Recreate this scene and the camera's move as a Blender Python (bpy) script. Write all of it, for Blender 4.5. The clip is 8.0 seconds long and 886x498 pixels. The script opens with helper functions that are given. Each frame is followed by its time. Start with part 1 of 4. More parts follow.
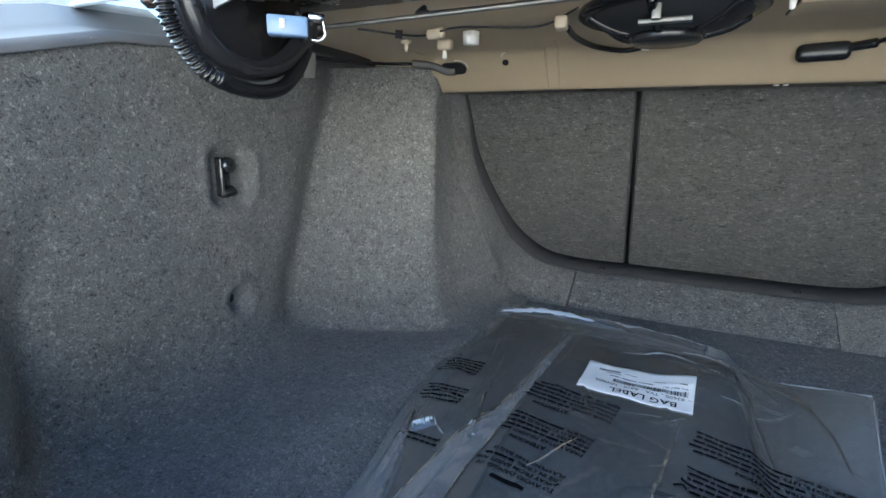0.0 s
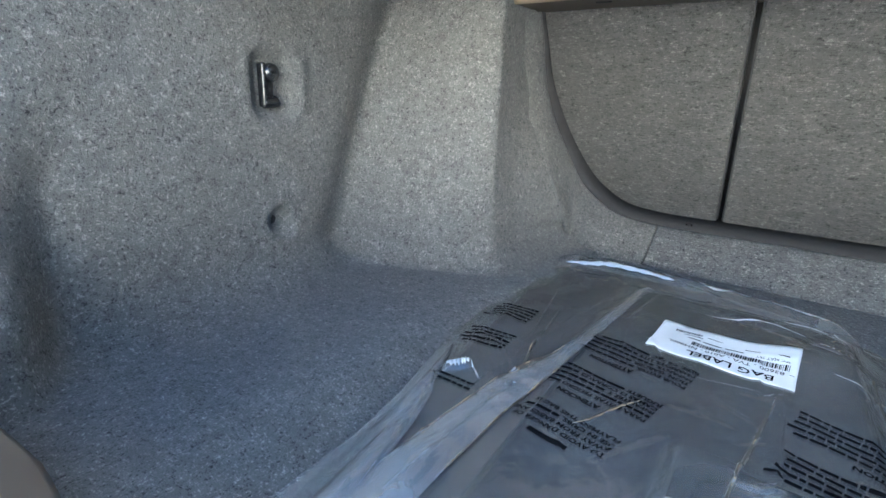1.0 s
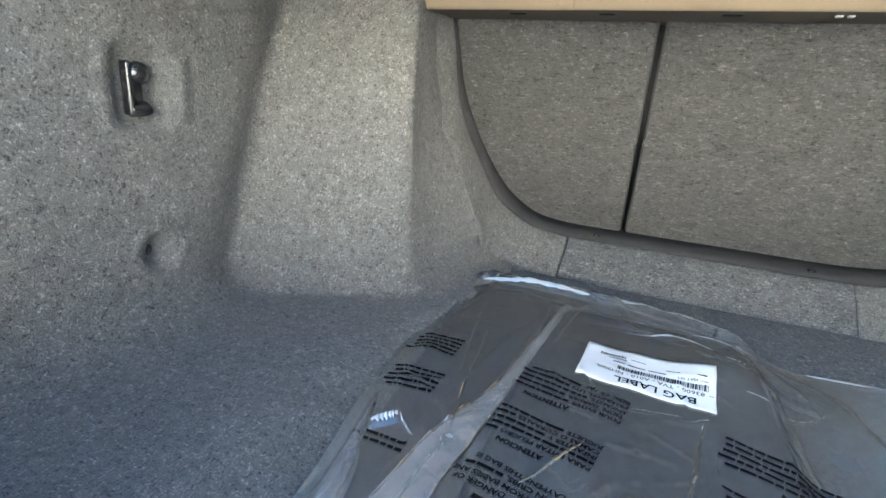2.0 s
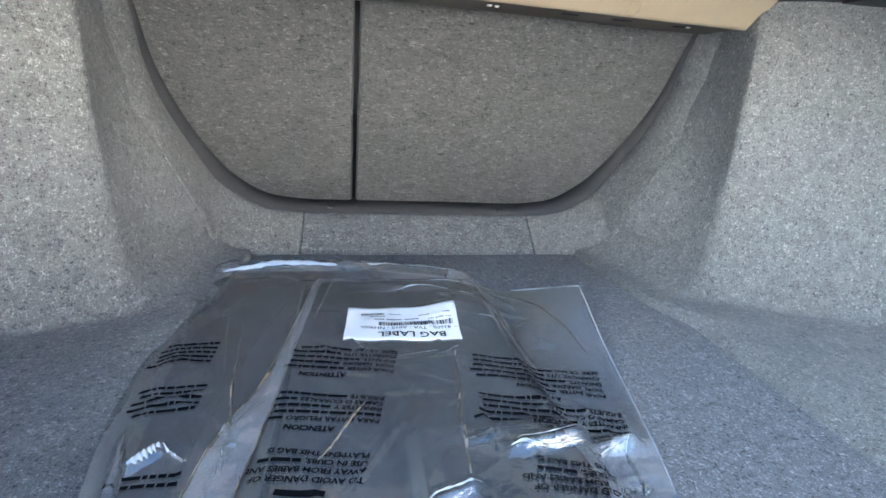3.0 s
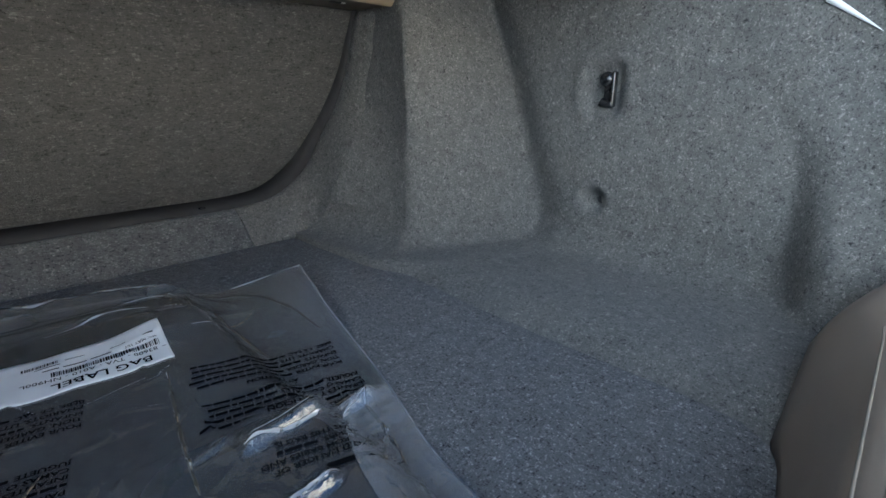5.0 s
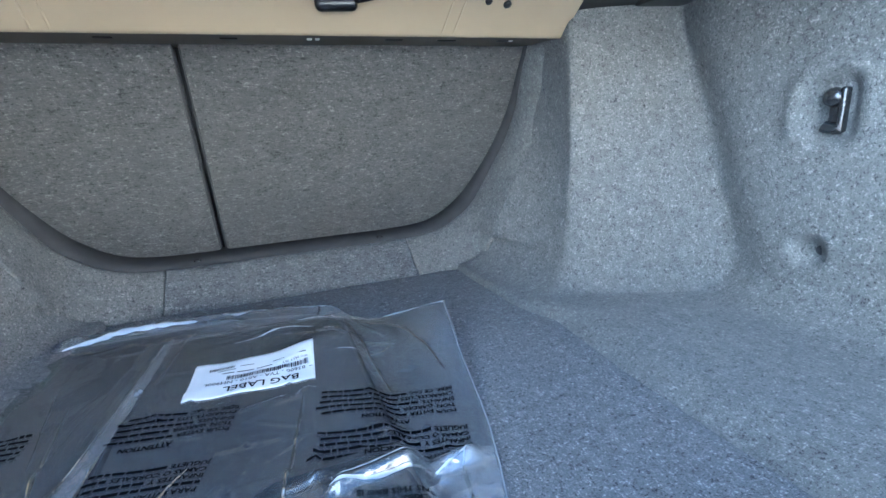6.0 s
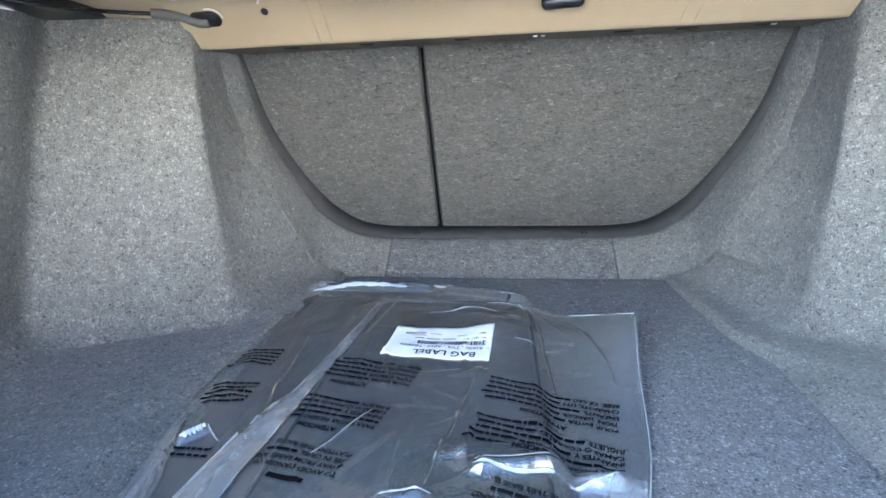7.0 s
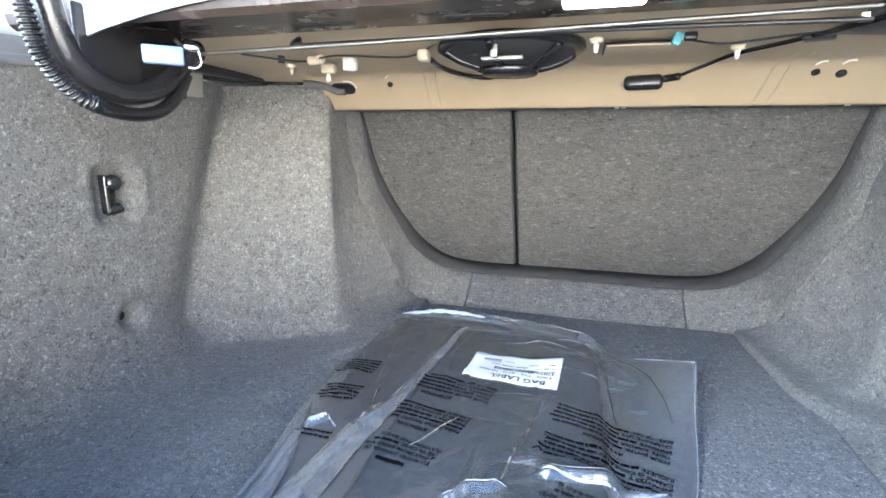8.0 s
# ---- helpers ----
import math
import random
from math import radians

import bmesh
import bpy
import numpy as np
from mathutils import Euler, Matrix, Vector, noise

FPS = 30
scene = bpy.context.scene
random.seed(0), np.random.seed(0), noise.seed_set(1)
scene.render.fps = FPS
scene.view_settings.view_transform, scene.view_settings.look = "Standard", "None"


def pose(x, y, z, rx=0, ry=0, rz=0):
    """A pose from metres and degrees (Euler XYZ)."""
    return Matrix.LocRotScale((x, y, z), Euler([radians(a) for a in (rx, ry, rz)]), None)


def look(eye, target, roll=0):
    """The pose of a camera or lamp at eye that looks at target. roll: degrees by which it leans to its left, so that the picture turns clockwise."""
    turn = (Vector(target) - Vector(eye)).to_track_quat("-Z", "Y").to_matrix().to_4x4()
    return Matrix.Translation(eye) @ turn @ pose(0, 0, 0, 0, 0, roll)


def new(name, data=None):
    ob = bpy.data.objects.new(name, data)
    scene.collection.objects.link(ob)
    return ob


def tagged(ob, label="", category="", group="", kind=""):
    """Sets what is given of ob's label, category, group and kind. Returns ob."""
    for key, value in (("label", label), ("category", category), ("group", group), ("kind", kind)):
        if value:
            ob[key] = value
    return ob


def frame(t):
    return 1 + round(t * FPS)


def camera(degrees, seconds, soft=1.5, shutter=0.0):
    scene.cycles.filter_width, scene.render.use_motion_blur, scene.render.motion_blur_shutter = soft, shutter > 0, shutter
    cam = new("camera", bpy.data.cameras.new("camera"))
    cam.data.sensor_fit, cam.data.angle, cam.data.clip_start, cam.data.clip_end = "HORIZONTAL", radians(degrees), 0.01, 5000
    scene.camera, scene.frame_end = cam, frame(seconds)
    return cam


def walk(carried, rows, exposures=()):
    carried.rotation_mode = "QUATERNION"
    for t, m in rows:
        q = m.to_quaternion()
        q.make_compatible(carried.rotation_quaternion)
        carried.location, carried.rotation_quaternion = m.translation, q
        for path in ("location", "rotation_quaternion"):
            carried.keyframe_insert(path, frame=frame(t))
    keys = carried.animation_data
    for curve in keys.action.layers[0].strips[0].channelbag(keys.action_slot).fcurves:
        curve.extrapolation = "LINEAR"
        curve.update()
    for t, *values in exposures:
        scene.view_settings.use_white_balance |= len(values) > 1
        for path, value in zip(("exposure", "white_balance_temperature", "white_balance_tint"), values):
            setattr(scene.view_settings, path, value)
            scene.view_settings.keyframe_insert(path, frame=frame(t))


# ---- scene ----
cam = camera(86.5, 8.0)
# plan units to metres: the paper label is 6 inches wide
UNIT = 1.10
PATH = [
    (0, (-0.077, -0.077, 0.342), (-0.89, 1.689, -0.124), 0.9),
    (0.5, (-0.077, -0.036, 0.295), (-1.061, 1.611, -0.272), 1.2),
    (1, (-0.081, -0.009, 0.275), (-1.135, 1.579, -0.331), 2.4),
    (1.2, (-0.092, 0.003, 0.277), (-1.139, 1.593, -0.335), 2.7),
    (2.3, (-0.141, 0.037, 0.298), (-0.557, 1.902, -0.296), 4.8),
    (2.5, (-0.146, 0.037, 0.297), (-0.347, 1.936, -0.297), 4.9),
    (3, (-0.151, 0.029, 0.293), (0.264, 1.885, -0.326), 4.0),
    (3.5, (-0.147, 0.014, 0.29), (0.74, 1.68, -0.37), 2.6),
    (4, (-0.136, 0.011, 0.294), (1.097, 1.423, -0.405), 1.9),
    (4.2, (-0.134, 0.012, 0.293), (1.207, 1.314, -0.417), 2.0),
    (5.3, (-0.085, 0.014, 0.274), (1.207, 1.421, -0.316), -1.7),
    (5.5, (-0.056, 0.007, 0.29), (1.076, 1.55, -0.29), -2.5),
    (6, (-0.035, 0.003, 0.291), (0.629, 1.82, -0.219), -3.1),
    (6.5, (-0.021, 0.008, 0.301), (0.122, 1.937, -0.206), -2.9),
    (7, (-0.001, -0.01, 0.31), (-0.236, 1.901, -0.233), -1.8),
    (7.5, (0.008, -0.033, 0.32), (-0.472, 1.828, -0.233), -0.6),
    (8, (-0.009, -0.115, 0.351), (-0.526, 1.77, -0.071), 0.6),
]
EXPOSURES = [(0, 2.98, 4940, 4), (0.5, 3.66, 4895, 4), (1.2, 3.78, 5103, 4), (2.3, 3.94, 5415, 5), (3, 3.92, 5093, 7), (3.5, 3.83, 5160, 8), (4.2, 3.37, 5536, 8),
             (5.3, 2.18, 5108, 6), (5.5, 2.88, 4943, 5), (6, 3.68, 4550, 5), (6.5, 3.97, 4920, 6), (7, 4.04, 4940, 7), (7.5, 4.00, 4990, 7), (8, 4.27, 5240, 9)]
walk(cam, [(t, look(Vector(eye) * UNIT, Vector(target) * UNIT, roll)) for t, eye, target, roll in PATH], EXPOSURES)

# ---- world and light ----
SUN_EL, SUN_AZ = 30.0, 40.0
world = bpy.data.worlds.new("sky")
world.use_nodes = True
scene.world = world
wn = world.node_tree.nodes
sky = wn.new("ShaderNodeTexSky")
sky.sky_type, sky.sun_disc = "NISHITA", False
sky.sun_elevation, sky.sun_rotation = radians(SUN_EL), radians(SUN_AZ)
wn["Background"].inputs[1].default_value = 0.07
world.node_tree.links.new(sky.outputs[0], wn["Background"].inputs[0])

# the sun stands ahead of the car, behind the raised lid, and lights the added walls
sun = new("sun", bpy.data.lights.new("sun", "SUN"))
sun.data.energy, sun.data.angle, sun.data.color = 5.0, radians(0.6), (1.0, 0.90, 0.77)
sun.matrix_world = look((math.cos(radians(SUN_EL)) * math.sin(radians(SUN_AZ)), math.cos(radians(SUN_EL)) * math.cos(radians(SUN_AZ)), math.sin(radians(SUN_EL))), (0, 0, 0))


# ---- materials ----
def material(name, rough=0.5, metal=0.0, colour=(0.5, 0.5, 0.5), spec=0.5):
    m = bpy.data.materials.new(name)
    m.use_nodes = True
    b = m.node_tree.nodes["Principled BSDF"]
    b.inputs["Base Color"].default_value = (*colour, 1)
    b.inputs["Roughness"].default_value = rough
    b.inputs["Metallic"].default_value = metal
    b.inputs["Specular IOR Level"].default_value = spec
    return m, m.node_tree.nodes, m.node_tree.links, b


def coords(n, l, scale=(1, 1, 1)):
    c = n.new("ShaderNodeTexCoord")
    mp = n.new("ShaderNodeMapping")
    mp.inputs["Scale"].default_value = scale
    l.new(c.outputs["Object"], mp.inputs["Vector"])
    return mp.outputs["Vector"]


def noise_node(n, l, vec, scale, detail=3.0, rough=0.6, warp=0.0):
    t = n.new("ShaderNodeTexNoise")
    t.inputs["Scale"].default_value = scale
    t.inputs["Detail"].default_value = detail
    t.inputs["Roughness"].default_value = rough
    t.inputs["Distortion"].default_value = warp
    l.new(vec, t.inputs["Vector"])
    return t.outputs["Fac"]


def ramp(n, l, fac, stops):
    r = n.new("ShaderNodeValToRGB")
    e = r.color_ramp.elements
    while len(e) < len(stops):
        e.new(0.5)
    for k, (p, c) in zip(e, stops):
        k.position, k.color = p, (*c, 1)
    l.new(fac, r.inputs["Fac"])
    return r.outputs["Color"]


def mixc(n, l, fac, a, b, mode="MIX"):
    m = n.new("ShaderNodeMix")
    m.data_type, m.blend_type = "RGBA", mode
    if isinstance(fac, float):
        m.inputs[0].default_value = fac
    else:
        l.new(fac, m.inputs[0])
    for k, v in ((6, a), (7, b)):
        if isinstance(v, tuple):
            m.inputs[k].default_value = (*v, 1)
        else:
            l.new(v, m.inputs[k])
    return m.outputs[2]


def bump(n, l, b, height, strength, dist=0.002):
    k = n.new("ShaderNodeBump")
    k.inputs["Strength"].default_value = strength
    k.inputs["Distance"].default_value = dist
    l.new(height, k.inputs["Height"])
    l.new(k.outputs["Normal"], b.inputs["Normal"])


def felt(name, dark, mid, light, stretch, size, tint=0.30):
    """Needled heather felt: dark and light fibres, soft blotches, a fuzzy relief."""
    m, n, l, b = material(name, 0.95, spec=0.08)
    v = coords(n, l, stretch)
    clumps = noise_node(n, l, v, size, 3.0, 0.6, 1.6)
    across = noise_node(n, l, coords(n, l, (stretch[0] * 0.5, 1.6, 1.6)), size * 1.5, 2.0, 0.55, 2.2)
    along = noise_node(n, l, coords(n, l, (stretch[0] * 1.6, 0.6, 0.6)), size * 1.5, 2.0, 0.55, 2.2)
    strands = n.new("ShaderNodeMath")
    strands.operation = "ADD"
    l.new(across, strands.inputs[0])
    l.new(along, strands.inputs[1])
    fibre = n.new("ShaderNodeMath")
    fibre.operation = "MULTIPLY_ADD"
    l.new(strands.outputs[0], fibre.inputs[0])
    fibre.inputs[1].default_value = 0.32
    part_clump = n.new("ShaderNodeMath")
    part_clump.operation = "MULTIPLY"
    part_clump.inputs[1].default_value = 0.36
    l.new(clumps, part_clump.inputs[0])
    l.new(part_clump.outputs[0], fibre.inputs[2])
    fine = fibre.outputs[0]
    col = ramp(n, l, fine, [(0.395, dark), (0.460, mid), (0.540, mid), (0.625, light)])
    wide = noise_node(n, l, coords(n, l, stretch), 48.0, 6.0, 0.75, 0.8)
    shade = ramp(n, l, wide, [(0.3, (1 - tint,) * 3), (0.7, (1 + tint * 0.6,) * 3)])
    col = mixc(n, l, 1.0, col, shade, "MULTIPLY")
    l.new(col, b.inputs["Base Color"])
    b.inputs["Sheen Weight"].default_value = 0.12
    b.inputs["Sheen Roughness"].default_value = 0.5
    bump(n, l, b, fine, 0.85, 0.005)
    return m


WALL_FELT = felt("wall felt", (0.052, 0.052, 0.050), (0.166, 0.164, 0.155), (0.38, 0.372, 0.346), (1, 1, 1), 150.0, 0.24)
RIM_FELT = felt("cover felt", (0.038, 0.039, 0.041), (0.132, 0.133, 0.133), (0.34, 0.335, 0.325), (0.7, 1, 1), 140.0)
FLOOR_FELT = felt("floor felt", (0.014, 0.015, 0.017), (0.152, 0.153, 0.157), (0.46, 0.461, 0.463), (1, 1, 1), 172.0, 0.2)
SEAT_FELT = felt("seat felt", (0.040, 0.0395, 0.038), (0.094, 0.092, 0.088), (0.20, 0.195, 0.184), (0.50, 1, 1), 140.0, 0.22)


def plain(name, colour, rough, metal=0.0, spec=0.5, vary=0.12, scale=30.0, relief=0.0, fine=600.0):
    m, n, l, b = material(name, rough, metal, colour, spec)
    v = coords(n, l)
    w = noise_node(n, l, v, scale, 4.0, 0.6)
    c0, c1 = (tuple(c * (1 - vary) for c in colour), tuple(min(1, c * (1 + vary)) for c in colour))
    l.new(ramp(n, l, w, [(0.3, c0), (0.7, c1)]), b.inputs["Base Color"])
    r = n.new("ShaderNodeMapRange")
    r.inputs["To Min"].default_value, r.inputs["To Max"].default_value = rough * 0.85, min(1, rough * 1.2)
    l.new(w, r.inputs["Value"])
    l.new(r.outputs["Result"], b.inputs["Roughness"])
    if relief:
        bump(n, l, b, noise_node(n, l, v, fine, 2.0), relief, 0.0006)
    return m


# the lip's felt is darkened here for the shade on its inward face
BAND_SHADE = plain("shade-darkened felt", (0.056, 0.055, 0.056), 0.95, spec=0.1, relief=0.6)
TAN = plain("tan primer paint", (0.40, 0.32, 0.21), 0.42, vary=0.05, scale=9.0, relief=0.05)
TAN_SHADE = plain("tan paint darkened as shade", (0.11, 0.092, 0.07), 0.6, vary=0.12, relief=0.2)
EDGE_PAINT = plain("glossy dark body paint", (0.045, 0.034, 0.027), 0.26, vary=0.25, spec=0.45)
HINGE_PAINT = plain("glossy black hinge paint", (0.020, 0.019, 0.020), 0.2, vary=0.2, spec=0.6)
SEAL = plain("seal and gutter grey with shade", (0.13, 0.133, 0.138), 0.55, vary=0.08, relief=0.2)
SATIN_STEEL = plain("satin grey steel", (0.22, 0.215, 0.205), 0.5, 1.0, vary=0.12)
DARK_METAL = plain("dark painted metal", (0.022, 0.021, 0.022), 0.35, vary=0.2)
BLACK = plain("black plastic", (0.012, 0.012, 0.013), 0.24, relief=0.06)
HOOK_BLACK = plain("glossy black plastic", (0.022, 0.022, 0.023), 0.16, spec=0.8)
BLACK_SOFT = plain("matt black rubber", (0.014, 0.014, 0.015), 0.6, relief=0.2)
SILL_PLASTIC = plain("taupe grained plastic", (0.26, 0.21, 0.165), 0.42, vary=0.06, relief=0.35, fine=900.0)
STEEL = plain("bright steel", (0.62, 0.62, 0.61), 0.25, 1.0, vary=0.06)
WHITE_PLASTIC = plain("white plastic", (0.75, 0.73, 0.68), 0.4, vary=0.04)
TAPE = plain("cream cloth tape", (0.55, 0.47, 0.34), 0.7)
TEAL = plain("teal plastic", (0.09, 0.30, 0.32), 0.4)
PALE_BLUE = plain("pale blue plastic", (0.17, 0.25, 0.39), 0.22, vary=0.04)
GREY_CARD = plain("grey board", (0.17, 0.16, 0.14), 0.8)
PAINT = plain("silver car paint", (0.55, 0.56, 0.57), 0.3, 0.0, vary=0.03, scale=4.0)
GLASS = plain("dark window glass", (0.02, 0.025, 0.028), 0.05, vary=0.05)
MAT_TOP = plain("dark grey mat pile", (0.014, 0.014, 0.015), 0.9, spec=0.1, vary=0.25, scale=60.0, relief=0.8)
MAT_GREY = plain("grey mat pile", (0.056, 0.055, 0.057), 0.9, spec=0.1, vary=0.25, scale=60.0, relief=0.8)
MAT_BACK = plain("brown grey mat backing", (0.078, 0.071, 0.067), 0.7, spec=0.3, vary=0.12, scale=25.0, relief=0.4)
INK = plain("black print", (0.004, 0.004, 0.005), 0.8, spec=0.05)
PAPER = plain("white label paper", (0.82, 0.83, 0.85), 0.55, vary=0.015)
# finishes of the added light walls; the blue one stands in for skylight
STUCCO = plain("warm cream stucco", (0.87, 0.80, 0.68), 0.9, vary=0.06, scale=2.0, relief=0.3, fine=80.0)
BLUE_BOUNCE = plain("pale blue bounce paint", (0.66, 0.76, 0.86), 0.9, vary=0.05, scale=2.0, relief=0.3, fine=80.0)
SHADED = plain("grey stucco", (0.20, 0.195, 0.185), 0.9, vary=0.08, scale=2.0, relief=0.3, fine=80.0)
CONCRETE = plain("sunlit concrete", (0.58, 0.52, 0.43), 0.9, vary=0.15, scale=3.0, relief=0.3, fine=60.0)


def film_material(name, milk_low, milk_high, shine):
    """Thin clear polyethylene: see-through, glossy, a little milky."""
    m, n, l, b = material(name, 0.08)
    out = n["Material Output"]
    v = coords(n, l)
    clear = n.new("ShaderNodeBsdfTransparent")
    clear.inputs["Color"].default_value = (0.93, 0.94, 0.95, 1)
    haze = n.new("ShaderNodeBsdfDiffuse")
    haze.inputs["Color"].default_value = (0.7, 0.74, 0.8, 1)
    gloss = n.new("ShaderNodeBsdfGlossy")
    gloss.inputs["Roughness"].default_value = 0.07
    milk = n.new("ShaderNodeMapRange")
    milk.inputs["From Min"].default_value, milk.inputs["From Max"].default_value = 0.3, 0.75
    milk.inputs["To Min"].default_value, milk.inputs["To Max"].default_value = milk_low, milk_high
    l.new(noise_node(n, l, v, 11.0, 4.0, 0.65), milk.inputs["Value"])
    a = n.new("ShaderNodeMixShader")
    l.new(milk.outputs["Result"], a.inputs[0])
    l.new(clear.outputs[0], a.inputs[1])
    l.new(haze.outputs[0], a.inputs[2])
    fres = n.new("ShaderNodeFresnel")
    fres.inputs["IOR"].default_value = 1.55
    dbl = n.new("ShaderNodeMath")
    dbl.operation = "MULTIPLY"
    dbl.inputs[1].default_value = shine
    l.new(fres.outputs[0], dbl.inputs[0])
    mx = n.new("ShaderNodeMixShader")
    l.new(dbl.outputs[0], mx.inputs[0])
    l.new(a.outputs[0], mx.inputs[1])
    l.new(gloss.outputs[0], mx.inputs[2])
    k = n.new("ShaderNodeBump")
    k.inputs["Strength"].default_value, k.inputs["Distance"].default_value = 0.45, 0.004
    l.new(noise_node(n, l, coords(n, l, (1, 0.5, 1)), 38.0, 3.0, 0.5, 1.2), k.inputs["Height"])
    l.new(k.outputs["Normal"], gloss.inputs["Normal"])
    l.new(k.outputs["Normal"], fres.inputs["Normal"])
    n.remove(b)
    l.new(mx.outputs[0], out.inputs["Surface"])
    return m


FILM = film_material("clear plastic film", 0.07, 0.135, 2.0)
FILM_FOLD = film_material("doubled plastic film", 0.08, 0.46, 3.0)
FILM_UNDER = film_material("lower plastic film", 0.26, 0.36, 1.5)
# extra milk puts the white of the glints into the film's colour
FILM_GLINT = film_material("glint-whitened plastic film", 0.34, 0.52, 2.6)


# ---- mesh helpers ----
def mesh_ob(name, verts, faces, mat, parent=None, label="", smooth=True):
    me = bpy.data.meshes.new(name)
    me.from_pydata([tuple(map(float, v)) for v in verts], [], faces)
    me.materials.append(mat)
    if smooth:
        for p in me.polygons:
            p.use_smooth = True
    ob = new(name, me)
    if parent is not None:
        ob.parent = parent
    if label:
        ob["label"] = label
    return ob


def part(name, bm, mat, parent=None, label="", smooth=True):
    me = bpy.data.meshes.new(name)
    bm.to_mesh(me)
    bm.free()
    me.materials.append(mat)
    for p in me.polygons:
        p.use_smooth = smooth
    ob = new(name, me)
    if parent is not None:
        ob.parent = parent
    if label:
        ob["label"] = label
    return ob


def thing(name, at, label, category, group="", kind=""):
    ob = new(name)
    ob.empty_display_size = 0.02
    ob.location = at
    return tagged(ob, label, category, group, kind)


def adopt(ob, parent):
    """Hang a part built in world metres under an Empty that is only moved."""
    ob.parent = parent
    ob.location = Vector(ob.location) - Vector(parent.location)
    return ob


def grid_faces(nu, nv, flip=False):
    f = []
    for i in range(nu - 1):
        for j in range(nv - 1):
            a, b, c, d = i * nv + j, (i + 1) * nv + j, (i + 1) * nv + j + 1, i * nv + j + 1
            f.append((a, d, c, b) if flip else (a, b, c, d))
    return f


def slab(outline, z0, z1, bevel=0.0, segs=3):
    """A plate over an outline in x, y with rounded edges."""
    bm = bmesh.new()
    low = [bm.verts.new((x, y, z0)) for x, y in outline]
    face = bm.faces.new(low)
    r = bmesh.ops.extrude_face_region(bm, geom=[face])
    bmesh.ops.translate(bm, vec=(0, 0, z1 - z0), verts=[e for e in r["geom"] if isinstance(e, bmesh.types.BMVert)])
    bmesh.ops.recalc_face_normals(bm, faces=bm.faces)
    if bevel:
        es = [e for e in bm.edges if abs(e.verts[0].co.z - e.verts[1].co.z) < 1e-6]
        bmesh.ops.bevel(bm, geom=es, offset=bevel, segments=segs, profile=0.5, affect="EDGES")
    return bm


def box(cx, cy, cz, sx, sy, sz, bevel=0.002, segs=2, turn=None):
    bm = bmesh.new()
    bmesh.ops.create_cube(bm, size=1.0)
    bmesh.ops.scale(bm, vec=(sx, sy, sz), verts=bm.verts)
    if bevel:
        bmesh.ops.bevel(bm, geom=list(bm.edges), offset=bevel, segments=segs, profile=0.5, affect="EDGES")
    m = Matrix.Translation((cx, cy, cz))
    if turn is not None:
        m = m @ turn
    bmesh.ops.transform(bm, matrix=m, verts=bm.verts)
    return bm


def smooth_path(points, n):
    """Catmull-Rom through the points."""
    p = [Vector(q) for q in points]
    p = [p[0] * 2 - p[1]] + p + [p[-1] * 2 - p[-2]]
    out = []
    seg = len(p) - 3
    for k in range(n):
        u = k / (n - 1) * seg
        i = min(int(u), seg - 1)
        t = u - i
        a, b, c, d = p[i:i + 4]
        out.append(0.5 * ((2 * b) + (c - a) * t + (2 * a - 5 * b + 4 * c - d) * t * t + (3 * b - a - 3 * c + d) * t ** 3))
    return out


def tube(points, radius, sides=10, n=40, ribs=0.0, pitch=0.004, flat=1.0, up=(0, 0, 1)):
    """A round bar or hose along a smooth path; ribs: depth of its corrugation."""
    path = smooth_path(points, n)
    length = sum((b - a).length for a, b in zip(path, path[1:]))
    if ribs:
        path = smooth_path(points, int(length / pitch * 4) + 2)
    bm = bmesh.new()
    rings, run = [], 0.0
    side0 = Vector(up)
    for k, q in enumerate(path):
        t = (path[min(k + 1, len(path) - 1)] - path[max(k - 1, 0)]).normalized()
        if k:
            run += (q - path[k - 1]).length
        a = t.cross(side0)
        if a.length < 1e-4:
            a = t.cross(Vector((1, 0, 0)))
        a.normalize()
        b = a.cross(t).normalized()
        r = radius + (ribs * math.cos(run / pitch * 2 * math.pi) if ribs else 0)
        rings.append([bm.verts.new(q + (a * math.cos(w) * flat + b * math.sin(w)) * r) for w in [2 * math.pi * s / sides for s in range(sides)]])
    for r0, r1 in zip(rings, rings[1:]):
        for s in range(sides):
            bm.faces.new((r0[s], r0[(s + 1) % sides], r1[(s + 1) % sides], r1[s]))
    bm.faces.new(rings[0][::-1])
    bm.faces.new(rings[-1])
    bmesh.ops.recalc_face_normals(bm, faces=bm.faces)
    return bm


def lathe(profile, sides, centre, turn=None):
    """Turned shape round z from (radius, height) pairs."""
    bm = bmesh.new()
    rings = []
    for r, z in profile:
        rings.append([bm.verts.new((r * math.cos(w), r * math.sin(w), z)) for w in [2 * math.pi * s / sides for s in range(sides)]])
    for r0, r1 in zip(rings, rings[1:]):
        for s in range(sides):
            bm.faces.new((r0[s], r0[(s + 1) % sides], r1[(s + 1) % sides], r1[s]))
    bm.faces.new(rings[0][::-1])
    bm.faces.new(rings[-1])
    bmesh.ops.recalc_face_normals(bm, faces=bm.faces)
    m = Matrix.Translation(centre)
    if turn is not None:
        m = m @ turn
    bmesh.ops.transform(bm, matrix=m, verts=bm.verts)
    return bm


def step(a, b, v):
    u = np.clip((v - a) / (b - a), 0, 1)
    return u * u * (3 - 2 * u)


def curve_at(points, v):
    xs = [p[0] for p in points]
    return np.interp(v, xs, [p[1] for p in points])


